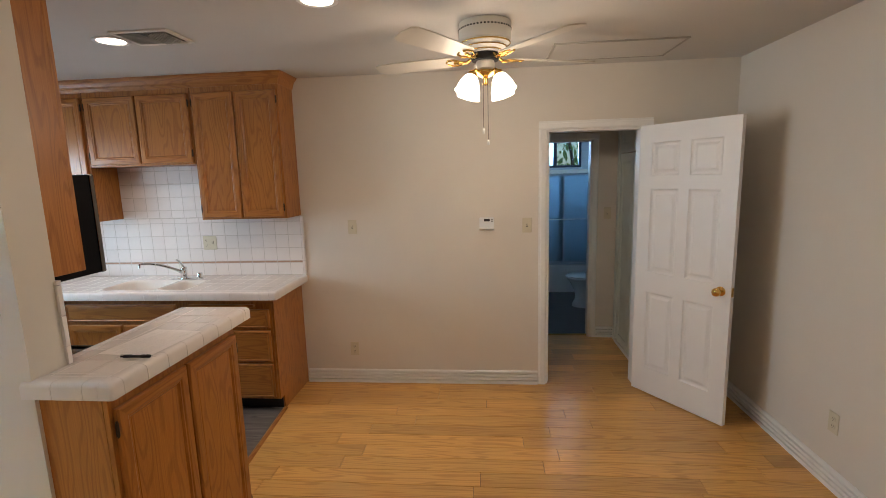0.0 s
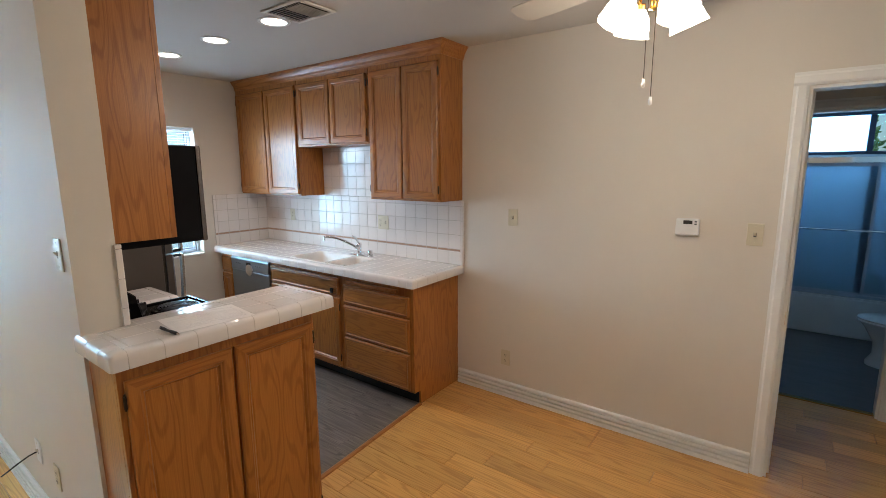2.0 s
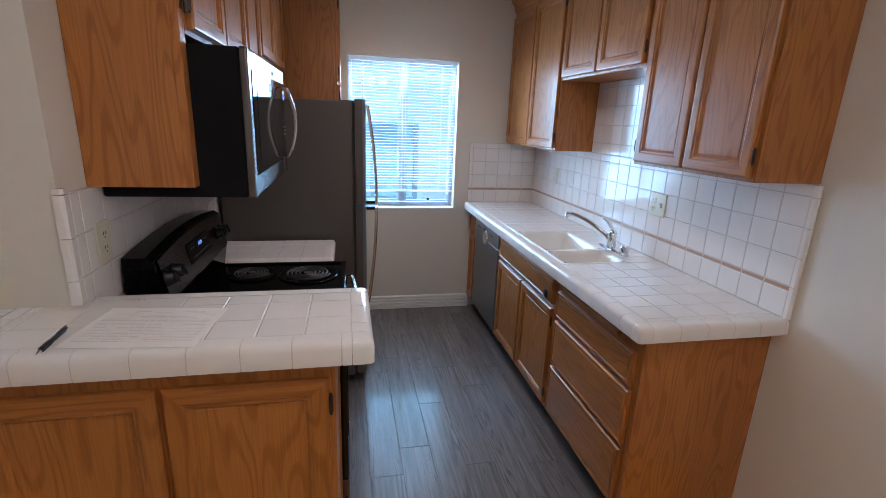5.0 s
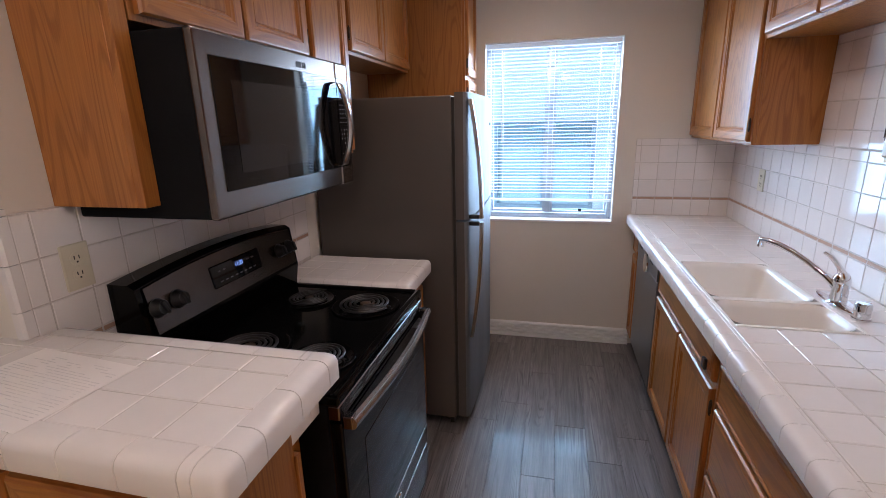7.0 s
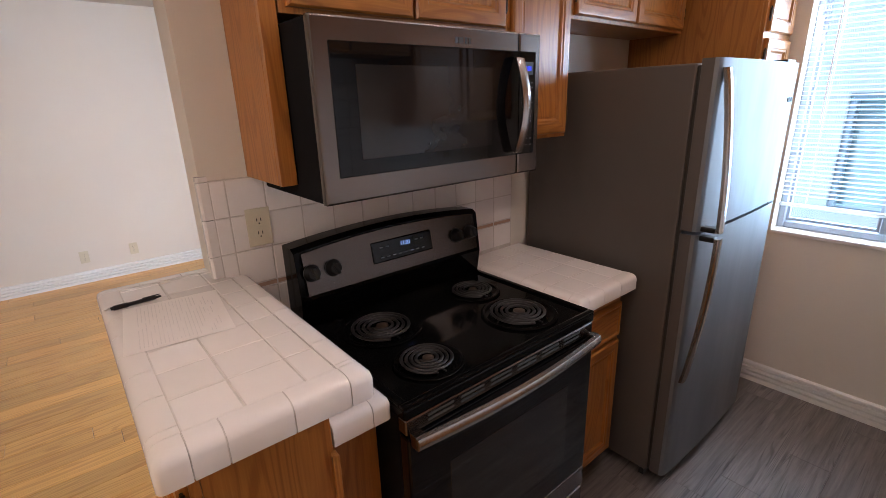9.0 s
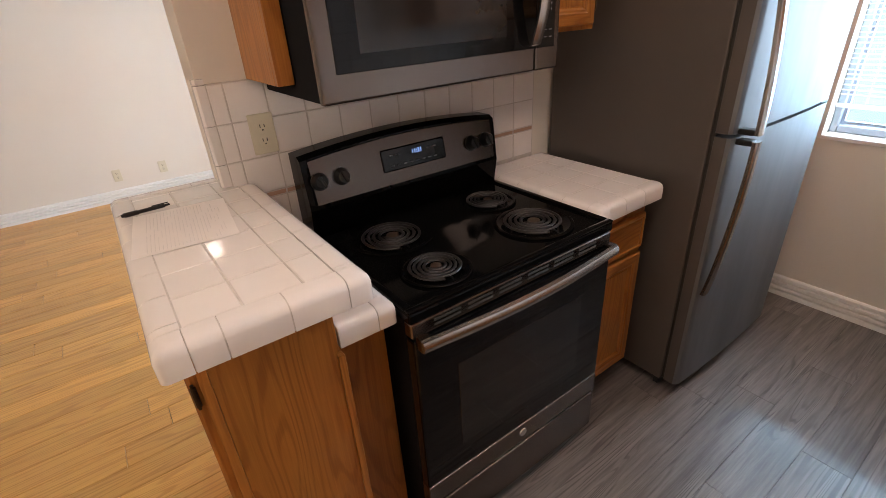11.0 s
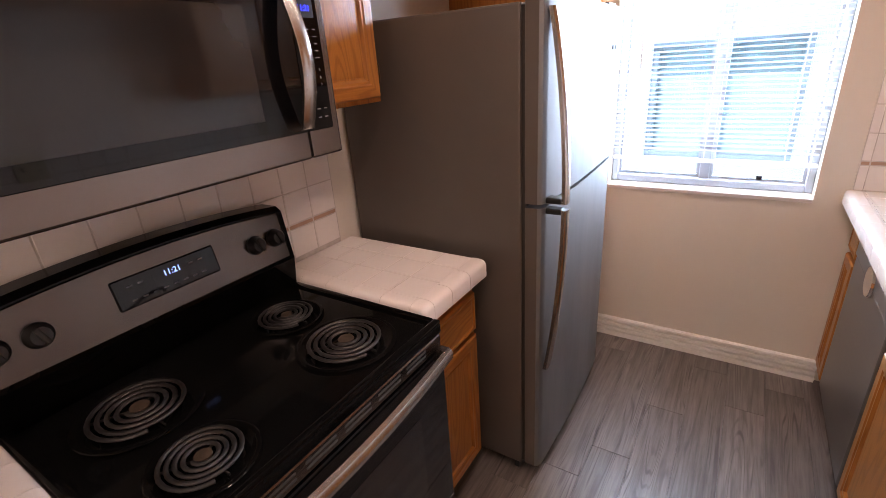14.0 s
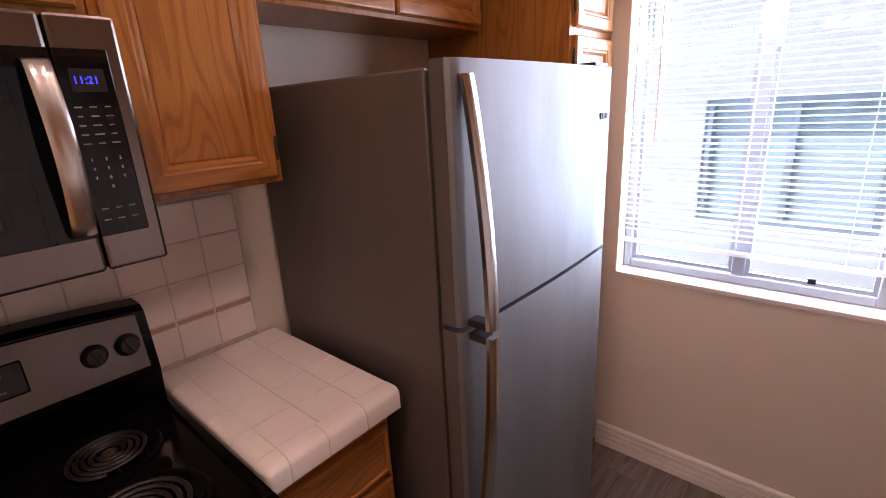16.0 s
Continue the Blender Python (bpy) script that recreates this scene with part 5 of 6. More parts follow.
fridge_handle(d1, RG + 0.010, RT - 0.03)
fridge_handle(d2, RG - 0.010, RG - 0.60)
part("hinge_block", box(R1 - 0.052, R1 - 0.018, RF - 0.004, RF + 0.045, RG + 0.0075, RG + 0.026, 0.004, 2), dark_plastic, d1)
part("hinge_block", box(R1 - 0.052, R1 - 0.018, RF - 0.004, RF + 0.045, RG - 0.026, RG - 0.0075, 0.004, 2), dark_plastic, d2)
part("top_hinge", box(R0 + 0.01, R0 + 0.11, RF - 0.15, RF - 0.02, RT + 0.0005, RT + 0.014, 0.004, 2), dark_plastic, rf)
part("middle_hinge", box(R0 + 0.002, R0 + 0.07, RF - 0.09, RF - 0.01, RG - 0.005, RG + 0.005), dark_plastic, rf)
bm = bmesh.new()
for k, w in enumerate((0.010, 0.012, 0.006, 0.009)):
    add_box(bm, R0 + 0.105 - 0.014 * k, R0 + 0.105 - 0.014 * k - w, RF - 0.001, RF + 0.0025, 1.535, 1.552)
part("badge", bm, slot_dark, d1, "small dark maker's mark")
part("toe_grille", box(R0 + 0.01, R1 - 0.01, RF - 0.11, RF - 0.09, 0.012, 0.058), dark_plastic, rf)
for x in (R0 + 0.06, R1 - 0.06):
    for y in (RB + 0.08, RF - 0.13):
        part("roller", lathe([(0.0, -0.012), (0.021, -0.012), (0.0225, 0.0), (0.021, 0.012), (0.0, 0.012)], 16, pose(x, y, 0.0235, 0, 90, 0)), dark_plastic, rf)

# ---------- kitchen window, sill and blind ----------
WY0, WY1, WZ0, WZ1 = 2.80, 3.657, 0.868, 2.045
wd = thing("window_1", (XW - 0.1, (WY0 + WY1) / 2, WZ0), "aluminium sliding window with a white tiled sill", "window", kind="structure")
FX = XW - 0.105
for y0, y1, z0, z1 in ((WY0, WY0 + 0.03, WZ0 + 0.02, WZ1), (WY1 - 0.03, WY1, WZ0 + 0.02, WZ1), (WY0 + 0.03, WY1 - 0.03, WZ0 + 0.02, WZ0 + 0.055), (WY0 + 0.03, WY1 - 0.03, WZ1 - 0.03, WZ1)):
    part("window_frame", box(FX - 0.025, FX + 0.025, y0 + 0.001, y1 - 0.001, z0 + 0.001, z1 - 0.001, 0.003), alu, wd)
YM = 3.229
part("mullion", box(FX - 0.02, FX + 0.022, YM - 0.022, YM + 0.022, WZ0 + 0.056, WZ1 - 0.031, 0.003), alu, wd)
for y0, y1, dx in ((WY0 + 0.031, YM - 0.022, -0.006), (YM + 0.022, WY1 - 0.031, 0.008)):
    pn_ = part("pane", box(FX + dx - 0.002, FX + dx + 0.002, y0 + 0.012, y1 - 0.012, WZ0 + 0.07, WZ1 - 0.044), pane, wd)
    pn_.visible_shadow = False
    bm = bmesh.new()
    for a, b, c, d in ((y0, y0 + 0.014, WZ0 + 0.057, WZ1 - 0.032), (y1 - 0.014, y1, WZ0 + 0.057, WZ1 - 0.032), (y0 + 0.014, y1 - 0.014, WZ0 + 0.057, WZ0 + 0.072), (y0 + 0.014, y1 - 0.014, WZ1 - 0.046, WZ1 - 0.032)):
        add_box(bm, FX + dx - 0.009, FX + dx + 0.009, a, b, c, d)
    part("sash", bm, alu, wd)
part("latch", box(FX + 0.017, FX + 0.03, 3.440, 3.465, 0.936, 0.956, 0.003), dark_plastic, wd, "small dark sash latch")
part("window_sill", box(XW - 0.139, XW + 0.012, WY0 + 0.001, WY1 - 0.001, WZ0 + 0.0005, WZ0 + 0.02, 0.004, 2), tile_white, wd, "white tiled sill")

bl = thing("mini_blind", (XW - 0.03, 3.23, 1.03), "white horizontal mini blind lowered most of the way", "blind")
part("head_rail", box(XW - 0.045, XW - 0.015, WY0 + 0.006, WY1 - 0.006, WZ1 - 0.032, WZ1 - 0.004, 0.003), blind_white, bl)
me = None
nslat = 44
for k in range(nslat):
    z = 2.010 - k * (0.960 / nslat)
    if me is None:
        bm = bmesh.new()
        prof = [(-0.0125, -0.0012), (-0.006, 0.0008), (0.0, 0.0014), (0.006, 0.0008), (0.0125, -0.0012)]
        a = [bm.verts.new((x, -0.415, zz + 0.0003)) for x, zz in prof] + [bm.verts.new((x, -0.415, zz - 0.0003)) for x, zz in reversed(prof)]
        b = [bm.verts.new((v.co.x, 0.415, v.co.z)) for v in a]
        n = len(a)
        for i in range(n):
            bm.faces.new((a[i], a[(i + 1) % n], b[(i + 1) % n], b[i]))
        me = bpy.data.meshes.new("slat")
        bm.to_mesh(me)
        bm.free()
        me.materials.append(blind_white)
    put_piece("slat", me, bl, pose(XW - 0.03, 3.2285, z, 0.25 * math.sin(k * 1.7), 4 + 2 * math.sin(k), 0))
part("bottom_rail", box(XW - 0.042, XW - 0.018, WY0 + 0.008, WY1 - 0.008, 1.014, 1.030, 0.003), blind_white, bl)
for y in (2.92, 3.22, 3.53):
    for dx in (-0.013, 0.013):
        part("ladder_cord", tube([(XW - 0.03 + dx, y, 1.035), (XW - 0.03 + dx, y, 2.0)], 0.0011, 5), blind_white, bl)
part("tilt_wand", tube([(XW - 0.012, 2.91, 2.0), (XW - 0.010, 2.912, 1.42)], 0.0035, 6), white_plastic, bl)

# ---------- living room window with vertical blind ----------
lw = thing("window_2", (XW - 0.1, 0.9, 0.86), "wide aluminium living room window", "window", kind="structure")
for y0, y1, z0, z1 in ((0.60, 0.64, 0.86, 2.08), (1.81, 1.85, 0.86, 2.08), (0.64, 1.81, 0.86, 0.90), (0.64, 1.81, 2.04, 2.08), (1.205, 1.245, 0.90, 2.04)):
    part("window_frame", box(FX - 0.025, FX + 0.025, y0 + 0.001, y1 - 0.001, z0 + 0.001, z1 - 0.001, 0.003), alu, lw)
for y0, y1 in ((0.64, 1.205), (1.245, 1.81)):
    p_ = part("pane", box(FX - 0.002, FX + 0.002, y0, y1, 0.90, 2.04), pane, lw)
    p_.visible_shadow = False
part("window_sill", box(XW - 0.139, XW + 0.015, 0.601, 1.849, 0.8605, 0.878, 0.004, 2), trim_white, lw)
vb_ = thing("vertical_blind", (XW + 0.05, 0.9, 0.84), "white vertical vane blind half open before the window", "blind")
part("track", box(XW + 0.02, XW + 0.075, 0.55, 1.90, 2.085, 2.12, 0.004), white_plastic, vb_)
vane = None
for k in range(16):
    if vane is None:
        vane = prism([(-0.001, -0.042), (0.0035, -0.02), (0.005, 0.0), (0.0035, 0.02), (-0.001, 0.042), (-0.002, 0.042), (0.0025, 0.02), (0.004, 0.0), (0.0025, -0.02), (-0.002, -0.042)], 0, 1.235, "z")
        mev = bpy.data.meshes.new("vane")
        vane.to_mesh(mev)
        vane.free()
        mev.materials.append(vane_white)
    put_piece("vane", mev, vb_, pose(XW + 0.045, 0.61 + 0.084 * k, 0.848, 0, 0, 38))

# ---------- hall door ----------
dr = thing("door_1", (1.655, 4.325, 0), "white six-panel door with a brass knob standing open", "door", kind="structure", m=pose(1.697, 4.335, 0.012, 0, 0, -55.7))
dr["turned"] = 1
DWD, DH, DT = 0.722, 2.025, 0.035
bm = bmesh.new()
us_ = [0, 0.105, 0.322, 0.40, 0.617, DWD]
zs_ = [0, 0.20, 0.80, 0.955, 1.57, 1.665, 1.90, DH]
for s in (1, -1):
    m = Matrix.Translation((0, -DT if s > 0 else 0, 0)) @ (frame_at((0, 0, 0), "-y") if s > 0 else frame_at((DWD, 0, 0), "+y"))
    for i in range(5):
        for j in range(7):
            w, h = us_[i + 1] - us_[i], zs_[j + 1] - zs_[j]
            mm = m @ pose(us_[i], zs_[j], 0)
            if i in (1, 3) and j in (1, 3, 5):
                add_panel_frame(bm, mm, w, h, [(0, 0), (0.004, -0.006), (0.014, -0.011), (0.026, -0.011), (0.044, -0.004)], fill=True)
            else:
                add_panel_frame(bm, mm, w, h, [(0, 0)], fill=True)
add_prism(bm, [(0, -DT + 0.0001), (DWD, -DT + 0.0001), (DWD, -0.0001), (0, -0.0001)], 0.0001, DH - 0.0001, "z")
bm.normal_update()
bmesh.ops.delete(bm, geom=[f for f in bm.faces if abs(f.normal.y) > 0.9 and f.calc_area() > 1.0], context="FACES")
part("leaf", bm, door_white, dr)
for s in (-1, 1):
    y = -DT if s < 0 else 0
    m = Matrix.Translation((DWD - 0.065, y, 0.915)) @ (frame_at((0, 0, 0), "-y") if s < 0 else frame_at((0, 0, 0), "+y"))
    part("knob", lathe([(0.0, 0.0), (0.031, 0.0), (0.031, 0.004), (0.014, 0.010), (0.012, 0.028), (0.022, 0.036), (0.028, 0.048), (0.026, 0.060), (0.014, 0.067), (0.0, 0.068)], 24, m), brass, dr, "polished brass knob", smooth=50)
part("latch_plate", box(DWD, DWD + 0.001, -0.03, -0.006, 0.885, 0.945), brass, dr, "brass latch plate")
for z in (0.2, 1.0, 1.82):
    part("hinge", tube([(-0.004, 0.004, z - 0.045), (-0.004, 0.004, z + 0.045)], 0.006, 8), brass, dr)

# hall closet doors
cl = thing("closet_door", (1.8, 4.96, 0.02), "pale painted panelled hall closet doors", "closet door")
for y0, y1, z0, z1, nm in ((4.562, 4.958, 0.03, 1.875, "door"), (4.962, 5.358, 0.03, 1.875, "door"), (4.562, 4.958, 1.885, 2.355, "upper_door"), (4.962, 5.358, 1.885, 2.355, "upper_door")):
    d = part(nm, add_panel_frame(bmesh.new(), frame_at((1.840, y1, z0), "-x"), y1 - y0, z1 - z0, [(0, -0.02), (0, 0.015), (0.003, 0.018), (0.075, 0.018), (0.080, 0.010), (0.10, 0.010), (0.104, 0.012)], fill=True), closet_white, cl)
tr = thing("closet_trim", (1.82, 4.96, 0), "pale painted trim board round the closet", "trim", kind="structure")
part("casing_leg", box(1.812, 1.829, 5.36, 5.43, 0.001, CEIL - 0.002, 0.003), closet_white, tr)
part("casing_leg", box(1.812, 1.829, 4.49, 4.56, 0.001, CEIL - 0.002, 0.003), closet_white, tr)
part("casing_head", box(1.812, 1.829, 4.56, 5.36, 2.36, CEIL - 0.002, 0.003), closet_white, tr)
part("base_strip", box(1.806, 1.829, 4.56, 5.36, 0.001, 0.028, 0.003), trim_white, tr)

# ---------- bathroom ----------
solid("floor_bathroom", box(0.82, 2.35, 5.60, 8.10, -0.0118, 0.0), mat("bath_floor", (0.12, 0.12, 0.125), 0.4, vary=0.3, scale=(4, 20, 4)), "dark grey plank-look bathroom floor", "floor", kind="structure")
tb = thing("bathtub", (1.58, 7.7, 0), "white bathtub behind sliding shower doors", "bathtub")
part("apron", box(0.825, 2.345, 7.36, 7.42, 0.001, 0.39, 0.012, 2), porcelain, tb)
bm = bmesh.new()
r = bowl(bm, 0.88, 2.29, 7.44, 8.05, 0.40, 0.33)
part("basin", bm, porcelain, tb, smooth=50)
part("rim", box(0.825, 2.345, 7.36, 7.45, 0.391, 0.405, 0.004), porcelain, tb)
shd = thing("shower_door", (1.58, 7.41, 0.40), "sliding shower doors of tinted glass in metal frames", "shower door")
part("bottom_track", box(0.825, 2.345, 7.385, 7.435, 0.406, 0.43, 0.003), alu, shd)
part("top_track", box(0.825, 2.345, 7.385, 7.435, 1.70, 1.755, 0.003), chrome, shd)
for x0, x1, y in ((0.84, 1.64, 7.397), (1.56, 2.33, 7.423)):
    g_ = part("glass", box(x0, x1, y - 0.003, y + 0.003, 0.432, 1.698), shower_pane, shd)
    bm = bmesh.new()
    for a, b in ((x0, x0 + 0.025), (x1 - 0.025, x1)):
        add_box(bm, a, b, y - 0.009, y + 0.009, 0.431, 1.699)
    add_box(bm, x0 + 0.025, x1 - 0.025, y - 0.009, y + 0.009, 1.67, 1.699)
    add_box(bm, x0 + 0.025, x1 - 0.025, y - 0.009, y + 0.009, 0.431, 0.455)
    part("rail_frame", bm, alu, shd)
    part("towel_bar", tube([(x0 + 0.03, y - 0.03, 1.06), (x1 - 0.03, y - 0.03, 1.06)], 0.010, 10), chrome, shd, "chrome towel bar")
tw = thing("window_3", (1.52, 8.14, 1.86), "high bathroom slider with a dark frame", "window", kind="structure")
for x0, x1, z0, z1 in ((0.921, 0.96, 1.791, 2.229), (1.96, 1.999, 1.791, 2.229), (0.96, 1.96, 1.791, 1.825), (0.96, 1.96, 2.195, 2.229), (1.58, 1.63, 1.825, 2.195)):
    part("window_frame", box(x0, x1, 8.12, 8.18, z0, z1, 0.003), alu_dark, tw)
part("frosted_pane", box(0.96, 1.58, 8.146, 8.150, 1.825, 2.195), translucent("frosted_glass", (0.75, 0.9, 0.95), 0.9), tw).visible_shadow = False
part("pane", box(1.63, 1.96, 8.146, 8.150, 1.825, 2.195), pane, tw).visible_shadow = False

tl = thing("toilet", (1.79, 6.59, 0), "white porcelain toilet with its lid down", "toilet")
EL = Matrix.Diagonal((1.0, 1.0, 1, 1))
part("foot", lathe([(0.0, 0.0), (0.115, 0.0), (0.115, 0.03), (0.085, 0.10), (0.09, 0.20), (0.14, 0.32), (0.175, 0.37), (0.0, 0.37)], 28, pose(1.77, 6.67, 0.001) @ Matrix.Diagonal((1.25, 1.0, 1, 1))), porcelain, tl, smooth=60)
part("seat", lathe([(0.0, 0.0), (0.185, 0.0), (0.19, 0.012), (0.18, 0.02), (0.0, 0.021)], 28, pose(1.77, 6.67, 0.372) @ Matrix.Diagonal((1.22, 1.0, 1, 1))), porcelain, tl, smooth=50)
part("lid", lathe([(0.0, 0.0), (0.185, 0.0), (0.188, 0.010), (0.17, 0.018), (0.0, 0.022)], 28, pose(1.77, 6.67, 0.394) @ Matrix.Diagonal((1.22, 1.0, 1, 1))), porcelain, tl, smooth=50)
part("tank", box(1.97, 2.155, 6.45, 6.89, 0.36, 0.74, 0.02, 3), porcelain, tl)
part("tank_lid", box(1.96, 2.158, 6.44, 6.90, 0.741, 0.775, 0.01, 2), porcelain, tl)

# ---------- ceiling fan ----------
fx, fy = FAN
fan = thing("ceiling_fan", (fx, fy, CEIL - 0.2), "white five-blade ceiling fan with brass trim and four lit shades", "ceiling fan")
part("motor_housing", lathe([(0.0, 0.0), (0.135, 0.0), (0.138, -0.02), (0.138, -0.085), (0.132, -0.10), (0.12, -0.108), (0.112, -0.125), (0.092, -0.135), (0.085, -0.15), (0.0, -0.15)], 40, pose(fx, fy, CEIL - 0.0005)), fan_white, fan, smooth=35)
for r_, z in ((0.1335, CEIL - 0.102), (0.1135, CEIL - 0.122), (0.090, CEIL - 0.140)):
    part("brass_band", lathe([(r_ - 0.004, -0.003), (r_ + 0.001, -0.003), (r_ + 0.002, 0.0), (r_ + 0.001, 0.003), (r_ - 0.004, 0.003)], 40, pose(fx, fy, z)), brass, fan, smooth=60)
sl = bmesh.new()
for k in range(48):
    a = radians(7.5 * k)
    vs0 = len(sl.verts)
    add_box(sl, 0.1385, 0.1395, -0.005, 0.005, -0.004, 0.004)
    bmesh.ops.transform(sl, matrix=pose(fx, fy, CEIL - 0.035, 0, 0, 7.5 * k), verts=list(sl.verts)[vs0:])
part("vent_holes", sl, slot_dark, fan)
part("rotor", lathe([(0.0, 0.0), (0.075, 0.0), (0.078, -0.02), (0.07, -0.035), (0.0, -0.035)], 32, pose(fx, fy, CEIL - 0.152)), dark_plastic, fan, smooth=40)
part("switch_housing", lathe([(0.0, 0.0), (0.045, 0.0), (0.05, -0.012), (0.048, -0.04), (0.035, -0.05), (0.0, -0.052)], 32, pose(fx, fy, CEIL - 0.186)), fan_white, fan, smooth=40)
bz = CEIL - 0.172
for k in range(5):
    ang = 20 + 72 * k
    m = pose(fx, fy, bz, 0, 0, ang)
    bm = bmesh.new()
    out = [(0.16, -0.045), (0.19, -0.055), (0.48, -0.068), (0.60, -0.068), (0.628, -0.052), (0.638, 0.0), (0.628, 0.052), (0.60, 0.068), (0.48, 0.068), (0.19, 0.055), (0.16, 0.045)]
    add_prism(bm, out, -0.003, 0.003, "z")
    bmesh.ops.transform(bm, matrix=m @ pose(0, 0, 0, 11, 0, 0), verts=bm.verts)
    b = part("blade", bm, blade_white, fan)
    bm = bmesh.new()
    add_tube(bm, [m @ Vector(p) for p in ((0.07, 0, 0.008), (0.10, 0.0, -0.012), (0.14, 0, -0.010), (0.175, 0, -0.007))], [0.010, 0.009, 0.008, 0.008], 8)
    for s in (-1, 1):
        add_tube(bm, [m @ Vector(p) for p in ((0.10, 0, -0.012), (0.125, 0.022 * s, -0.012), (0.165, 0.036 * s, -0.008 + s * 0.007), (0.20, 0.030 * s, -0.006 + s * 0.006), (0.215, 0.012 * s, -0.006))], 0.0055, 6)
    part("blade_iron", bm, brass, b, "brass blade bracket", smooth=60)
kz = CEIL - 0.238
part("light_plate", lathe([(0.0, 0.0), (0.055, 0.0), (0.06, -0.012), (0.045, -0.022), (0.015, -0.035), (0.012, -0.06), (0.018, -0.068), (0.0, -0.075)], 28, pose(fx, fy, kz)), brass, fan, "brass light kit", smooth=40)
for k in range(4):
    a = 45 + 90 * k
    m = pose(fx, fy, kz - 0.012, 0, 0, a)
    arm = part("light_arm", tube([m @ Vector(p) for p in ((0.045, 0, 0), (0.07, 0, 0.012), (0.088, 0, 0.002), (0.094, 0, -0.014))], 0.007, 8), brass, fan, smooth=60)
    ms = m @ pose(0.094, 0, -0.012, 0, -24, 0)
    part("socket_cup", lathe([(0.0, 0.008), (0.022, 0.006), (0.026, -0.01), (0.024, -0.02)], 20, ms), brass, arm, smooth=50)
    sh_ = part("shade", lathe([(0.024, -0.012), (0.034, -0.022), (0.046, -0.042), (0.054, -0.066), (0.058, -0.088), (0.064, -0.106), (0.062, -0.1065), (0.056, -0.088), (0.051, -0.064), (0.030, -0.024)], 32, ms, wave=0.025, waves=8), bulb_glow, arm, "lit frosted tulip glass shade", smooth=60)
    sh_.visible_shadow = False
for dx, dy, L, col in ((-0.012, -0.03, 0.30, 0), (0.012, -0.02, 0.36, 0)):
    ch = part("pull_chain", tube([(fx + dx, fy + dy, kz - 0.0), (fx + dx, fy + dy, kz - L)], 0.0016, 5), bronze, fan)
    part("pull_knob", lathe([(0.0, 0.012), (0.004, 0.010), (0.007, -0.004), (0.006, -0.014), (0.0, -0.018)], 12, pose(fx + dx, fy + dy, kz - L - 0.01)), white_plastic, ch, "white pull knob", smooth=60)

# ---------- ceiling fittings ----------
for cx, cy in CANS:
    cn = thing("recessed_light", (cx, cy, CEIL - 0.01), "lit recessed ceiling downlight with a white trim ring", "downlight", group="recessed lights")
    part("trim_ring", lathe([(0.070, 0.0), (0.092, 0.0), (0.092, -0.003), (0.084, -0.007), (0.070, -0.004)], 36, pose(cx, cy, CEIL - 0.0005)), white_plastic, cn, smooth=40)
    lens = part("lens", lathe([(0.0, -0.004), (0.069, -0.003), (0.0695, 0.0)], 36, pose(cx, cy, CEIL - 0.0005)), can_glow, cn)
    lens.visible_shadow = False
vn = thing("ceiling_vent", (-1.245, 3.18, CEIL - 0.02), "off-white louvred ceiling air vent", "vent")
VX0, VX1, VY0, VY1 = -1.405, -1.085, 3.055, 3.305
part("backing", box(VX0 + 0.02, VX1 - 0.02, VY0 + 0.02, VY1 - 0.02, CEIL - 0.004, CEIL - 0.0005), slot_dark, vn)
bm = bmesh.new()
for x0, x1, y0, y1 in ((VX0, VX1, VY0, VY0 + 0.025), (VX0, VX1, VY1 - 0.025, VY1), (VX0, VX0 + 0.025, VY0 + 0.025, VY1 - 0.025), (VX1 - 0.025, VX1, VY0 + 0.025, VY1 - 0.025)):
    add_box(bm, x0, x1, y0, y1, CEIL - 0.010, CEIL - 0.0005, 0.002)
part("frame", bm, fan_white, vn)
for k in range(9):
    y = VY0 + 0.035 + 0.0205 * k
    bm = add_box(bmesh.new(), -0.065, 0.065, -0.009, 0.009, -0.0008, 0.0008)
    bmesh.ops.transform(bm, matrix=pose(VX0 + 0.095, y, CEIL - 0.012, 35, 0, 0), verts=bm.verts)
    part("slat", bm, fan_white, vn)
for k in range(7):
    x = VX0 + 0.175 + 0.018 * k
    bm = add_box(bmesh.new(), -0.009, 0.009, -0.095, 0.095, -0.0008, 0.0008)
    bmesh.ops.transform(bm, matrix=pose(x, 3.18, CEIL - 0.014, 0, 38, 0), verts=bm.verts)
    part("slat", bm, fan_white, vn)
ht = thing("attic_hatch", (1.32, 3.93, CEIL - 0.01), "painted ceiling hatch with a thin dark outline", "ceiling hatch")
part("panel", box(0.97, 1.74, 3.75, 4.16, CEIL - 0.008, CEIL - 0.001, 0.002), paint_k, ht)
# thin strips round the hatch; the edge's shadow is put into their darker colour
bm = bmesh.new()
for x0, x1, y0, y1 in ((0.955, 1.755, 3.735, 3.746), (0.955, 1.755, 4.164, 4.175), (0.955, 0.966, 3.746, 4.164), (1.744, 1.755, 3.746, 4.164)):
    add_box(bm, x0, x1, y0, y1, CEIL - 0.010, CEIL - 0.0005, 0.001)
part("moulding", bm, mat("hatch_shadow_line", (0.45, 0.42, 0.36), 0.6, vary=0.2), ht)


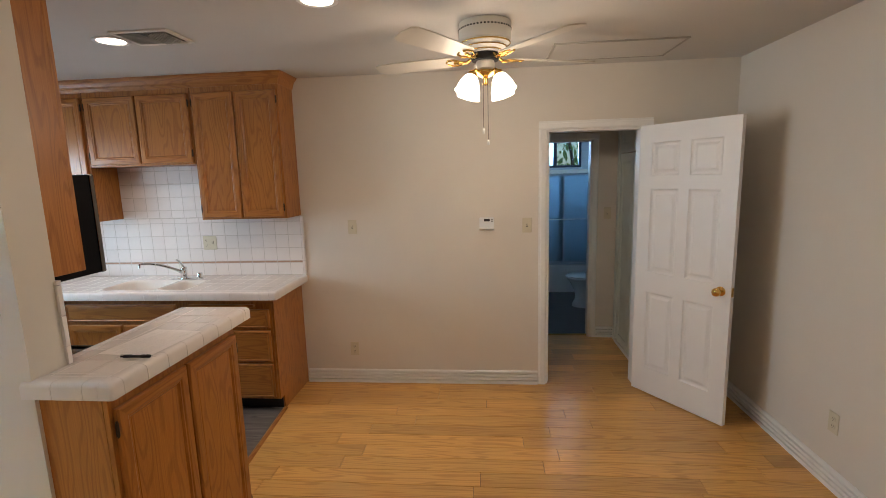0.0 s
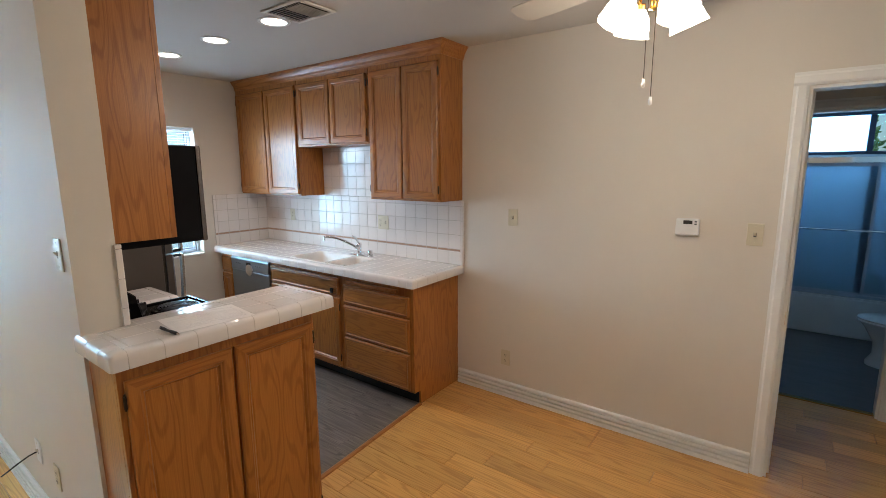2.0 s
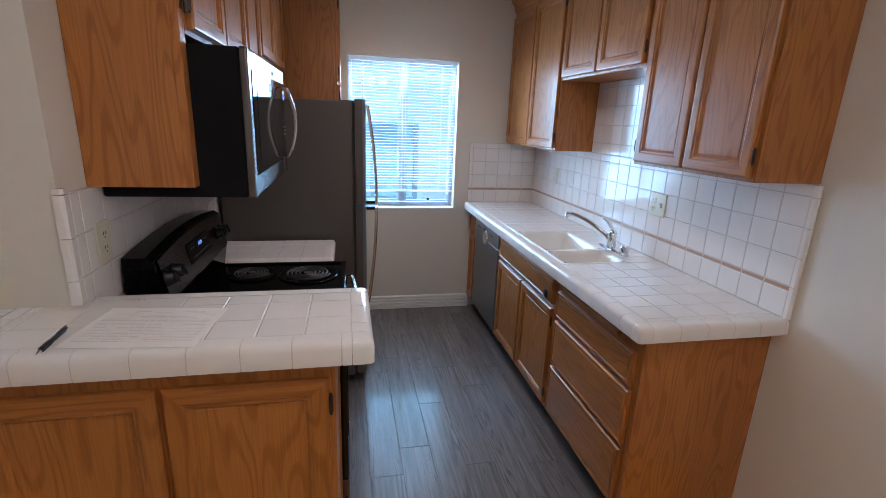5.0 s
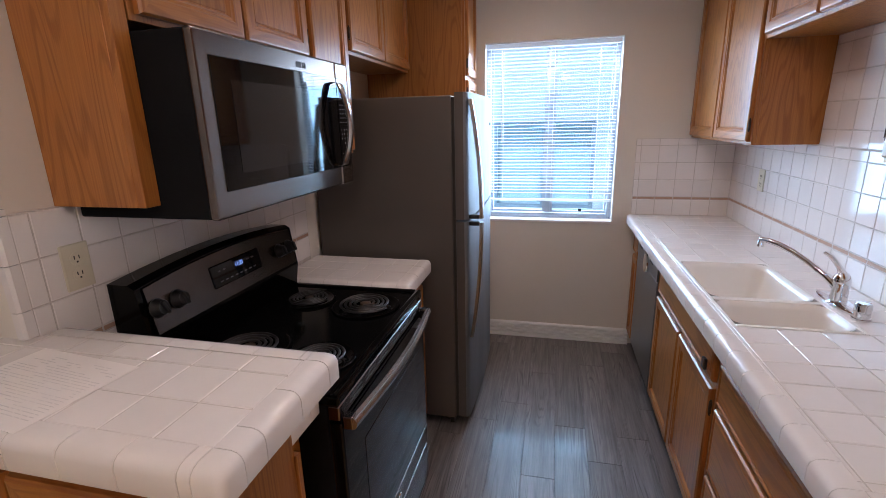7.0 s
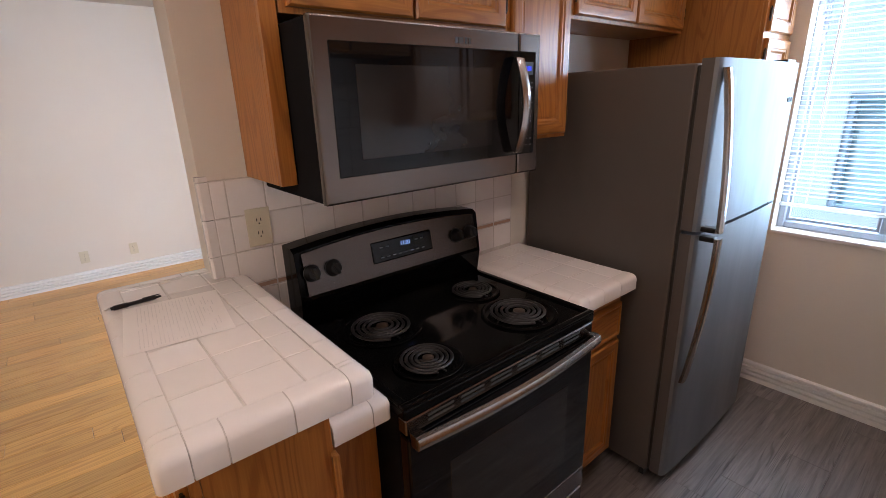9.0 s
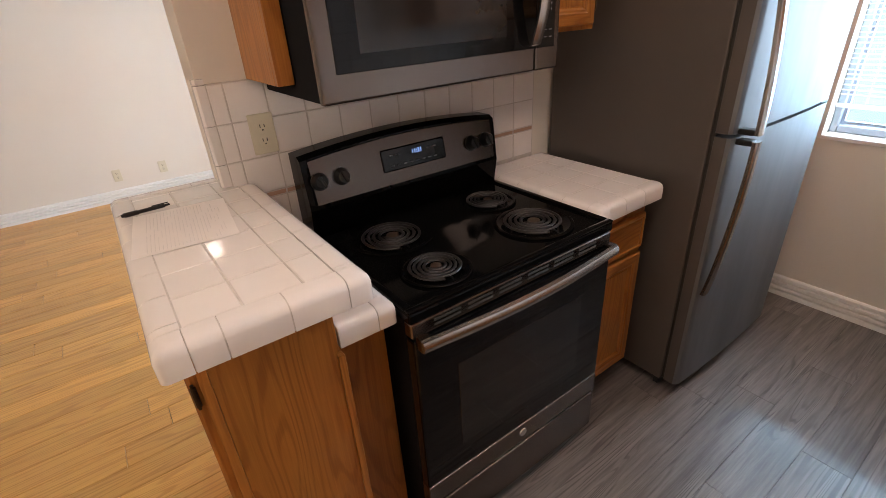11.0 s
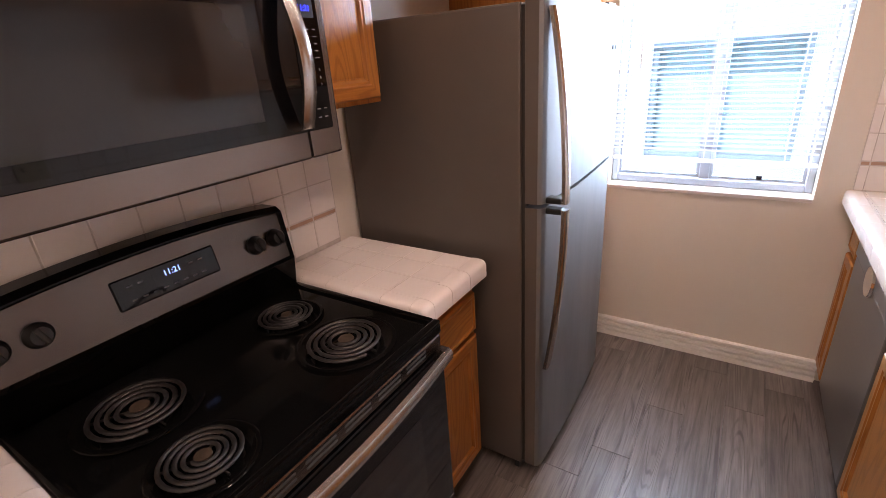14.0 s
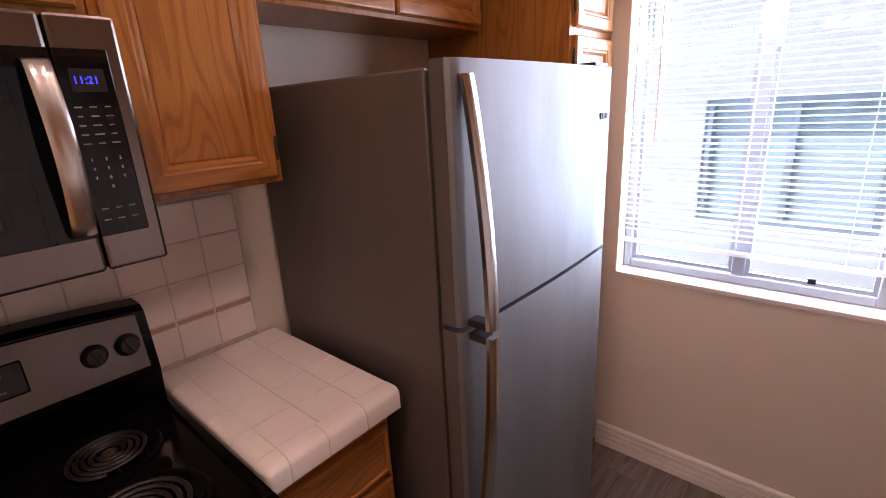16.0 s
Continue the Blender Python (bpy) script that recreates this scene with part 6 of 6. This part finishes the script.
# ---------- wall plates ----------
def plate(name, at, facing, label, kind="switch", w=0.072, h=0.116, base=None):
    ob = thing(name, at, label, name.replace("_", " "))
    ob.matrix_world = frame_at(at, facing)
    ob["turned"] = 1
    part("cover_plate", add_box(bmesh.new(), -w / 2, w / 2, -h / 2, h / 2, 0.0005, 0.0065, 0.003, 2), almond if base is None else base, ob)
    cols = [0.0] if w < 0.1 else [-w / 4, w / 4]
    for i, x in enumerate(cols):
        k = kind if isinstance(kind, str) else kind[i]
        if k == "switch":
            part("slot", add_box(bmesh.new(), x - 0.006, x + 0.006, -0.012, 0.012, 0.0064, 0.0069), slot_dark, ob)
            part("toggle", prism([(-0.006, 0.0065), (0.010, 0.018), (0.013, 0.017), (0.008, 0.0065)], x - 0.0045, x + 0.0045, "x"), almond, ob)
        else:
            for y in (-0.020, 0.020):
                f = part("socket", lathe([(0.0, 0.0), (0.0165, 0.0), (0.0165, 0.0015), (0.0, 0.0018)], 20, pose(x, y, 0.0064)), almond, ob)
                bm = bmesh.new()
                for dx in (-0.006, 0.006):
                    add_box(bm, x + dx - 0.0013, x + dx + 0.0013, y - 0.001, y + 0.008, 0.0080, 0.0086)
                add_box(bm, x - 0.0022, x + 0.0022, y - 0.010, y - 0.006, 0.0080, 0.0086)
                part("slots", bm, slot_dark, f)
        for y in ((0.042, -0.042) if k == "switch" else (0.0,)):
            part("screw", lathe([(0.0, 0.0012), (0.003, 0.0008), (0.0035, 0.0)], 10, pose(x, y, 0.0064)), almond, ob)
    return ob


plate("light_switch", (-0.556, YF, 1.327), "-y", "almond toggle light switch on the beige wall")
plate("wall_outlet", (-0.594, YF, 0.294), "-y", "almond duplex outlet low on the beige wall", "outlet")
plate("light_switch", (0.844, YF, 1.317), "-y", "almond toggle light switch beside the doorway")
plate("light_switch", (1.745, 5.50, 1.30), "-y", "almond toggle light switch by the bathroom door")
plate("wall_outlet", (XE, 3.16, 0.36), "-x", "almond duplex outlet low on the side wall", "outlet")
plate("wall_outlet", (-3.017, YF - 0.0145, 1.221), "-y", "almond outlet on the tiled backsplash", "outlet", base=almond)
plate("wall_outlet", (-1.775, YF - 0.0145, 1.218), "-y", "double almond plate with outlet and switch on the tiles", ("outlet", "switch"), w=0.118)
plate("wall_outlet", (-1.083, WALL_N + 0.0145, 1.235), "+y", "almond duplex outlet on the white tiles by the stove", "outlet")
plate("light_switch", (-1.045, WALL_S, 1.375), "-y", "almond double light switch on the living room wall", "switch")
plate("wall_outlet", (-1.53, WALL_S, 0.32), "-y", "almond outlet low on the living room wall", "outlet")
pl = plate("cable_plate", (-1.80, WALL_S, 0.345), "-y", "wall plate with a short black cable hanging out", "switch", base=white_plastic)
part("cable", tube([(0, 0, 0.006), (0.004, -0.004, 0.04), (0.01, -0.02, 0.085), (0.03, -0.03, 0.125), (0.06, -0.025, 0.15)], 0.0035, 8), pen_black, pl, "short black cable")
plate("wall_outlet", (-0.68, YS, 0.25), "+y", "almond outlet low on the living room wall", "outlet")
plate("wall_outlet", (-1.085, YS, 0.25), "+y", "almond outlet low on the living room wall", "outlet")
th = thing("thermostat", (0.530, YF, 1.30), "white wall thermostat with a small dark display", "thermostat")
part("housing", box(0.473, 0.587, YF - 0.028, YF - 0.0005, 1.30, 1.385, 0.008, 2), white_plastic, th)
part("lower_cover", prism([(YF - 0.031, 1.298), (YF - 0.002, 1.285), (YF - 0.002, 1.345), (YF - 0.031, 1.345)], 0.473, 0.587, "x"), white_plastic, th)
part("display", box(0.510, 0.555, YF - 0.0295, YF - 0.0275, 1.355, 1.375, 0.0005), slot_dark, th, "small dark display")
part("button", box(0.565, 0.577, YF - 0.0295, YF - 0.0275, 1.352, 1.360, 0.0005), legend, th)
part("button", box(0.565, 0.577, YF - 0.0295, YF - 0.0275, 1.366, 1.374, 0.0005), legend, th)

# kitchen floor edge strip
bm = prism([(-0.018, 0.0005), (0.018, 0.0005), (0.014, 0.006), (0.006, 0.009), (-0.006, 0.009), (-0.014, 0.006)], 2.76, 3.885, "y")
for v in bm.verts:
    v.co.x += floor_edge(v.co.y)
solid("transition_strip", bm, oak["y"], "oak transition strip between oak boards and grey vinyl", "floor trim", kind="structure")

# ---------- outside ----------
solid("ground", box(-60, 60, -60, 60, -0.4, -0.2), ground_mat, "grey concrete ground around the building", "ground", kind="structure")
nb = thing("neighbour_house", (-6.3, 2, -0.2), "white stucco neighbouring house with an aluminium window", "house")
bm = bmesh.new()
for y0, y1, z0, z1 in ((-6, 2.50, -0.2, 3.6), (3.75, 10, -0.2, 3.6), (2.50, 3.75, -0.2, 0.47), (2.50, 3.75, 1.54, 3.6)):
    add_box(bm, -6.5, -6.2, y0, y1, z0, z1)
part("wall", bm, stucco, nb)
part("roof", prism([(-7.6, 4.0), (-5.75, 3.55), (-5.75, 3.65), (-7.6, 4.12)], -6.2, 10.2, "y"), mat("roof_grey", (0.25, 0.22, 0.2), 0.9, vary=0.3), nb)
w_ = part("window", box(-6.42, -6.40, 2.50, 3.75, 0.47, 1.54), mat("teal_pane", (0.62, 0.78, 0.82), 0.2, vary=0.15), nb)
bm = bmesh.new()
for y0, y1, z0, z1 in ((2.50, 2.55, 0.47, 1.54), (3.70, 3.75, 0.47, 1.54), (2.55, 3.70, 0.47, 0.52), (2.55, 3.70, 1.49, 1.54), (3.10, 3.15, 0.52, 1.49)):
    add_box(bm, -6.39, -6.25, y0, y1, z0, z1)
part("window_frame", bm, alu, w_)
hd = thing("hedge", (1.8, 10.3, -0.2), "leafy green bushes outside the bathroom window", "bush", kind="stuff")
bm = bmesh.new()
rl = random.Random(12)
for k in range(2600):
    c = Vector((rl.uniform(-0.6, 4.4), 10.4 + rl.gauss(0, 0.45), rl.uniform(-0.1, 3.3)))
    m = Matrix.Translation(c) @ Euler((rl.uniform(0, 6), rl.uniform(0, 6), rl.uniform(0, 6))).to_matrix().to_4x4()
    s = rl.uniform(0.05, 0.11)
    bm.faces.new([bm.verts.new(m @ Vector(p)) for p in ((-s, 0, 0), (0, -s * 0.45, 0.01), (s, 0, 0), (0, s * 0.45, 0.01))])
part("leaves", bm, leaf_mat, hd)
bm = bmesh.new()
for x in (0.2, 1.3, 2.3, 3.4):
    add_tube(bm, [(x, 10.4, -0.2), (x + 0.1, 10.42, 1.2), (x - 0.1, 10.4, 2.4), (x + 0.1, 10.4, 3.1)], [0.06, 0.045, 0.03, 0.01], 7)
part("stems", bm, bronze, hd)

# ---------- floor boards ----------
fl = solid("floor_oak", box(XW, XE, YS, WALL_N, -0.0145, -0.0119), joint, "honey oak laminate floor of the dining and living room", "floor", kind="structure")
boards(fl, XW, XE, YS, YF, 0.128, 1.22, plank_oak, "plank", skip=lambda a, b, y0, y1: False)
fh = solid("floor_hall", box(0.2, 1.83, YF, 5.55, -0.0145, -0.0119), joint, "honey oak laminate hall floor", "floor", kind="structure")
boards(fh, 0.2, 1.83, YF + 0.001, 5.55, 0.128, 1.22, plank_oak, "plank", rnd=random.Random(8))
fk = solid("floor_kitchen", box(XW, -0.90, WALL_N, YF, -0.0145, -0.0119), joint_grey, "weathered grey vinyl plank kitchen floor", "floor", kind="structure")
boards(fk, XW, -0.95, WALL_N, YF, 0.152, 0.92, plank_grey, "vinyl_plank", rnd=random.Random(5), edge=floor_edge)
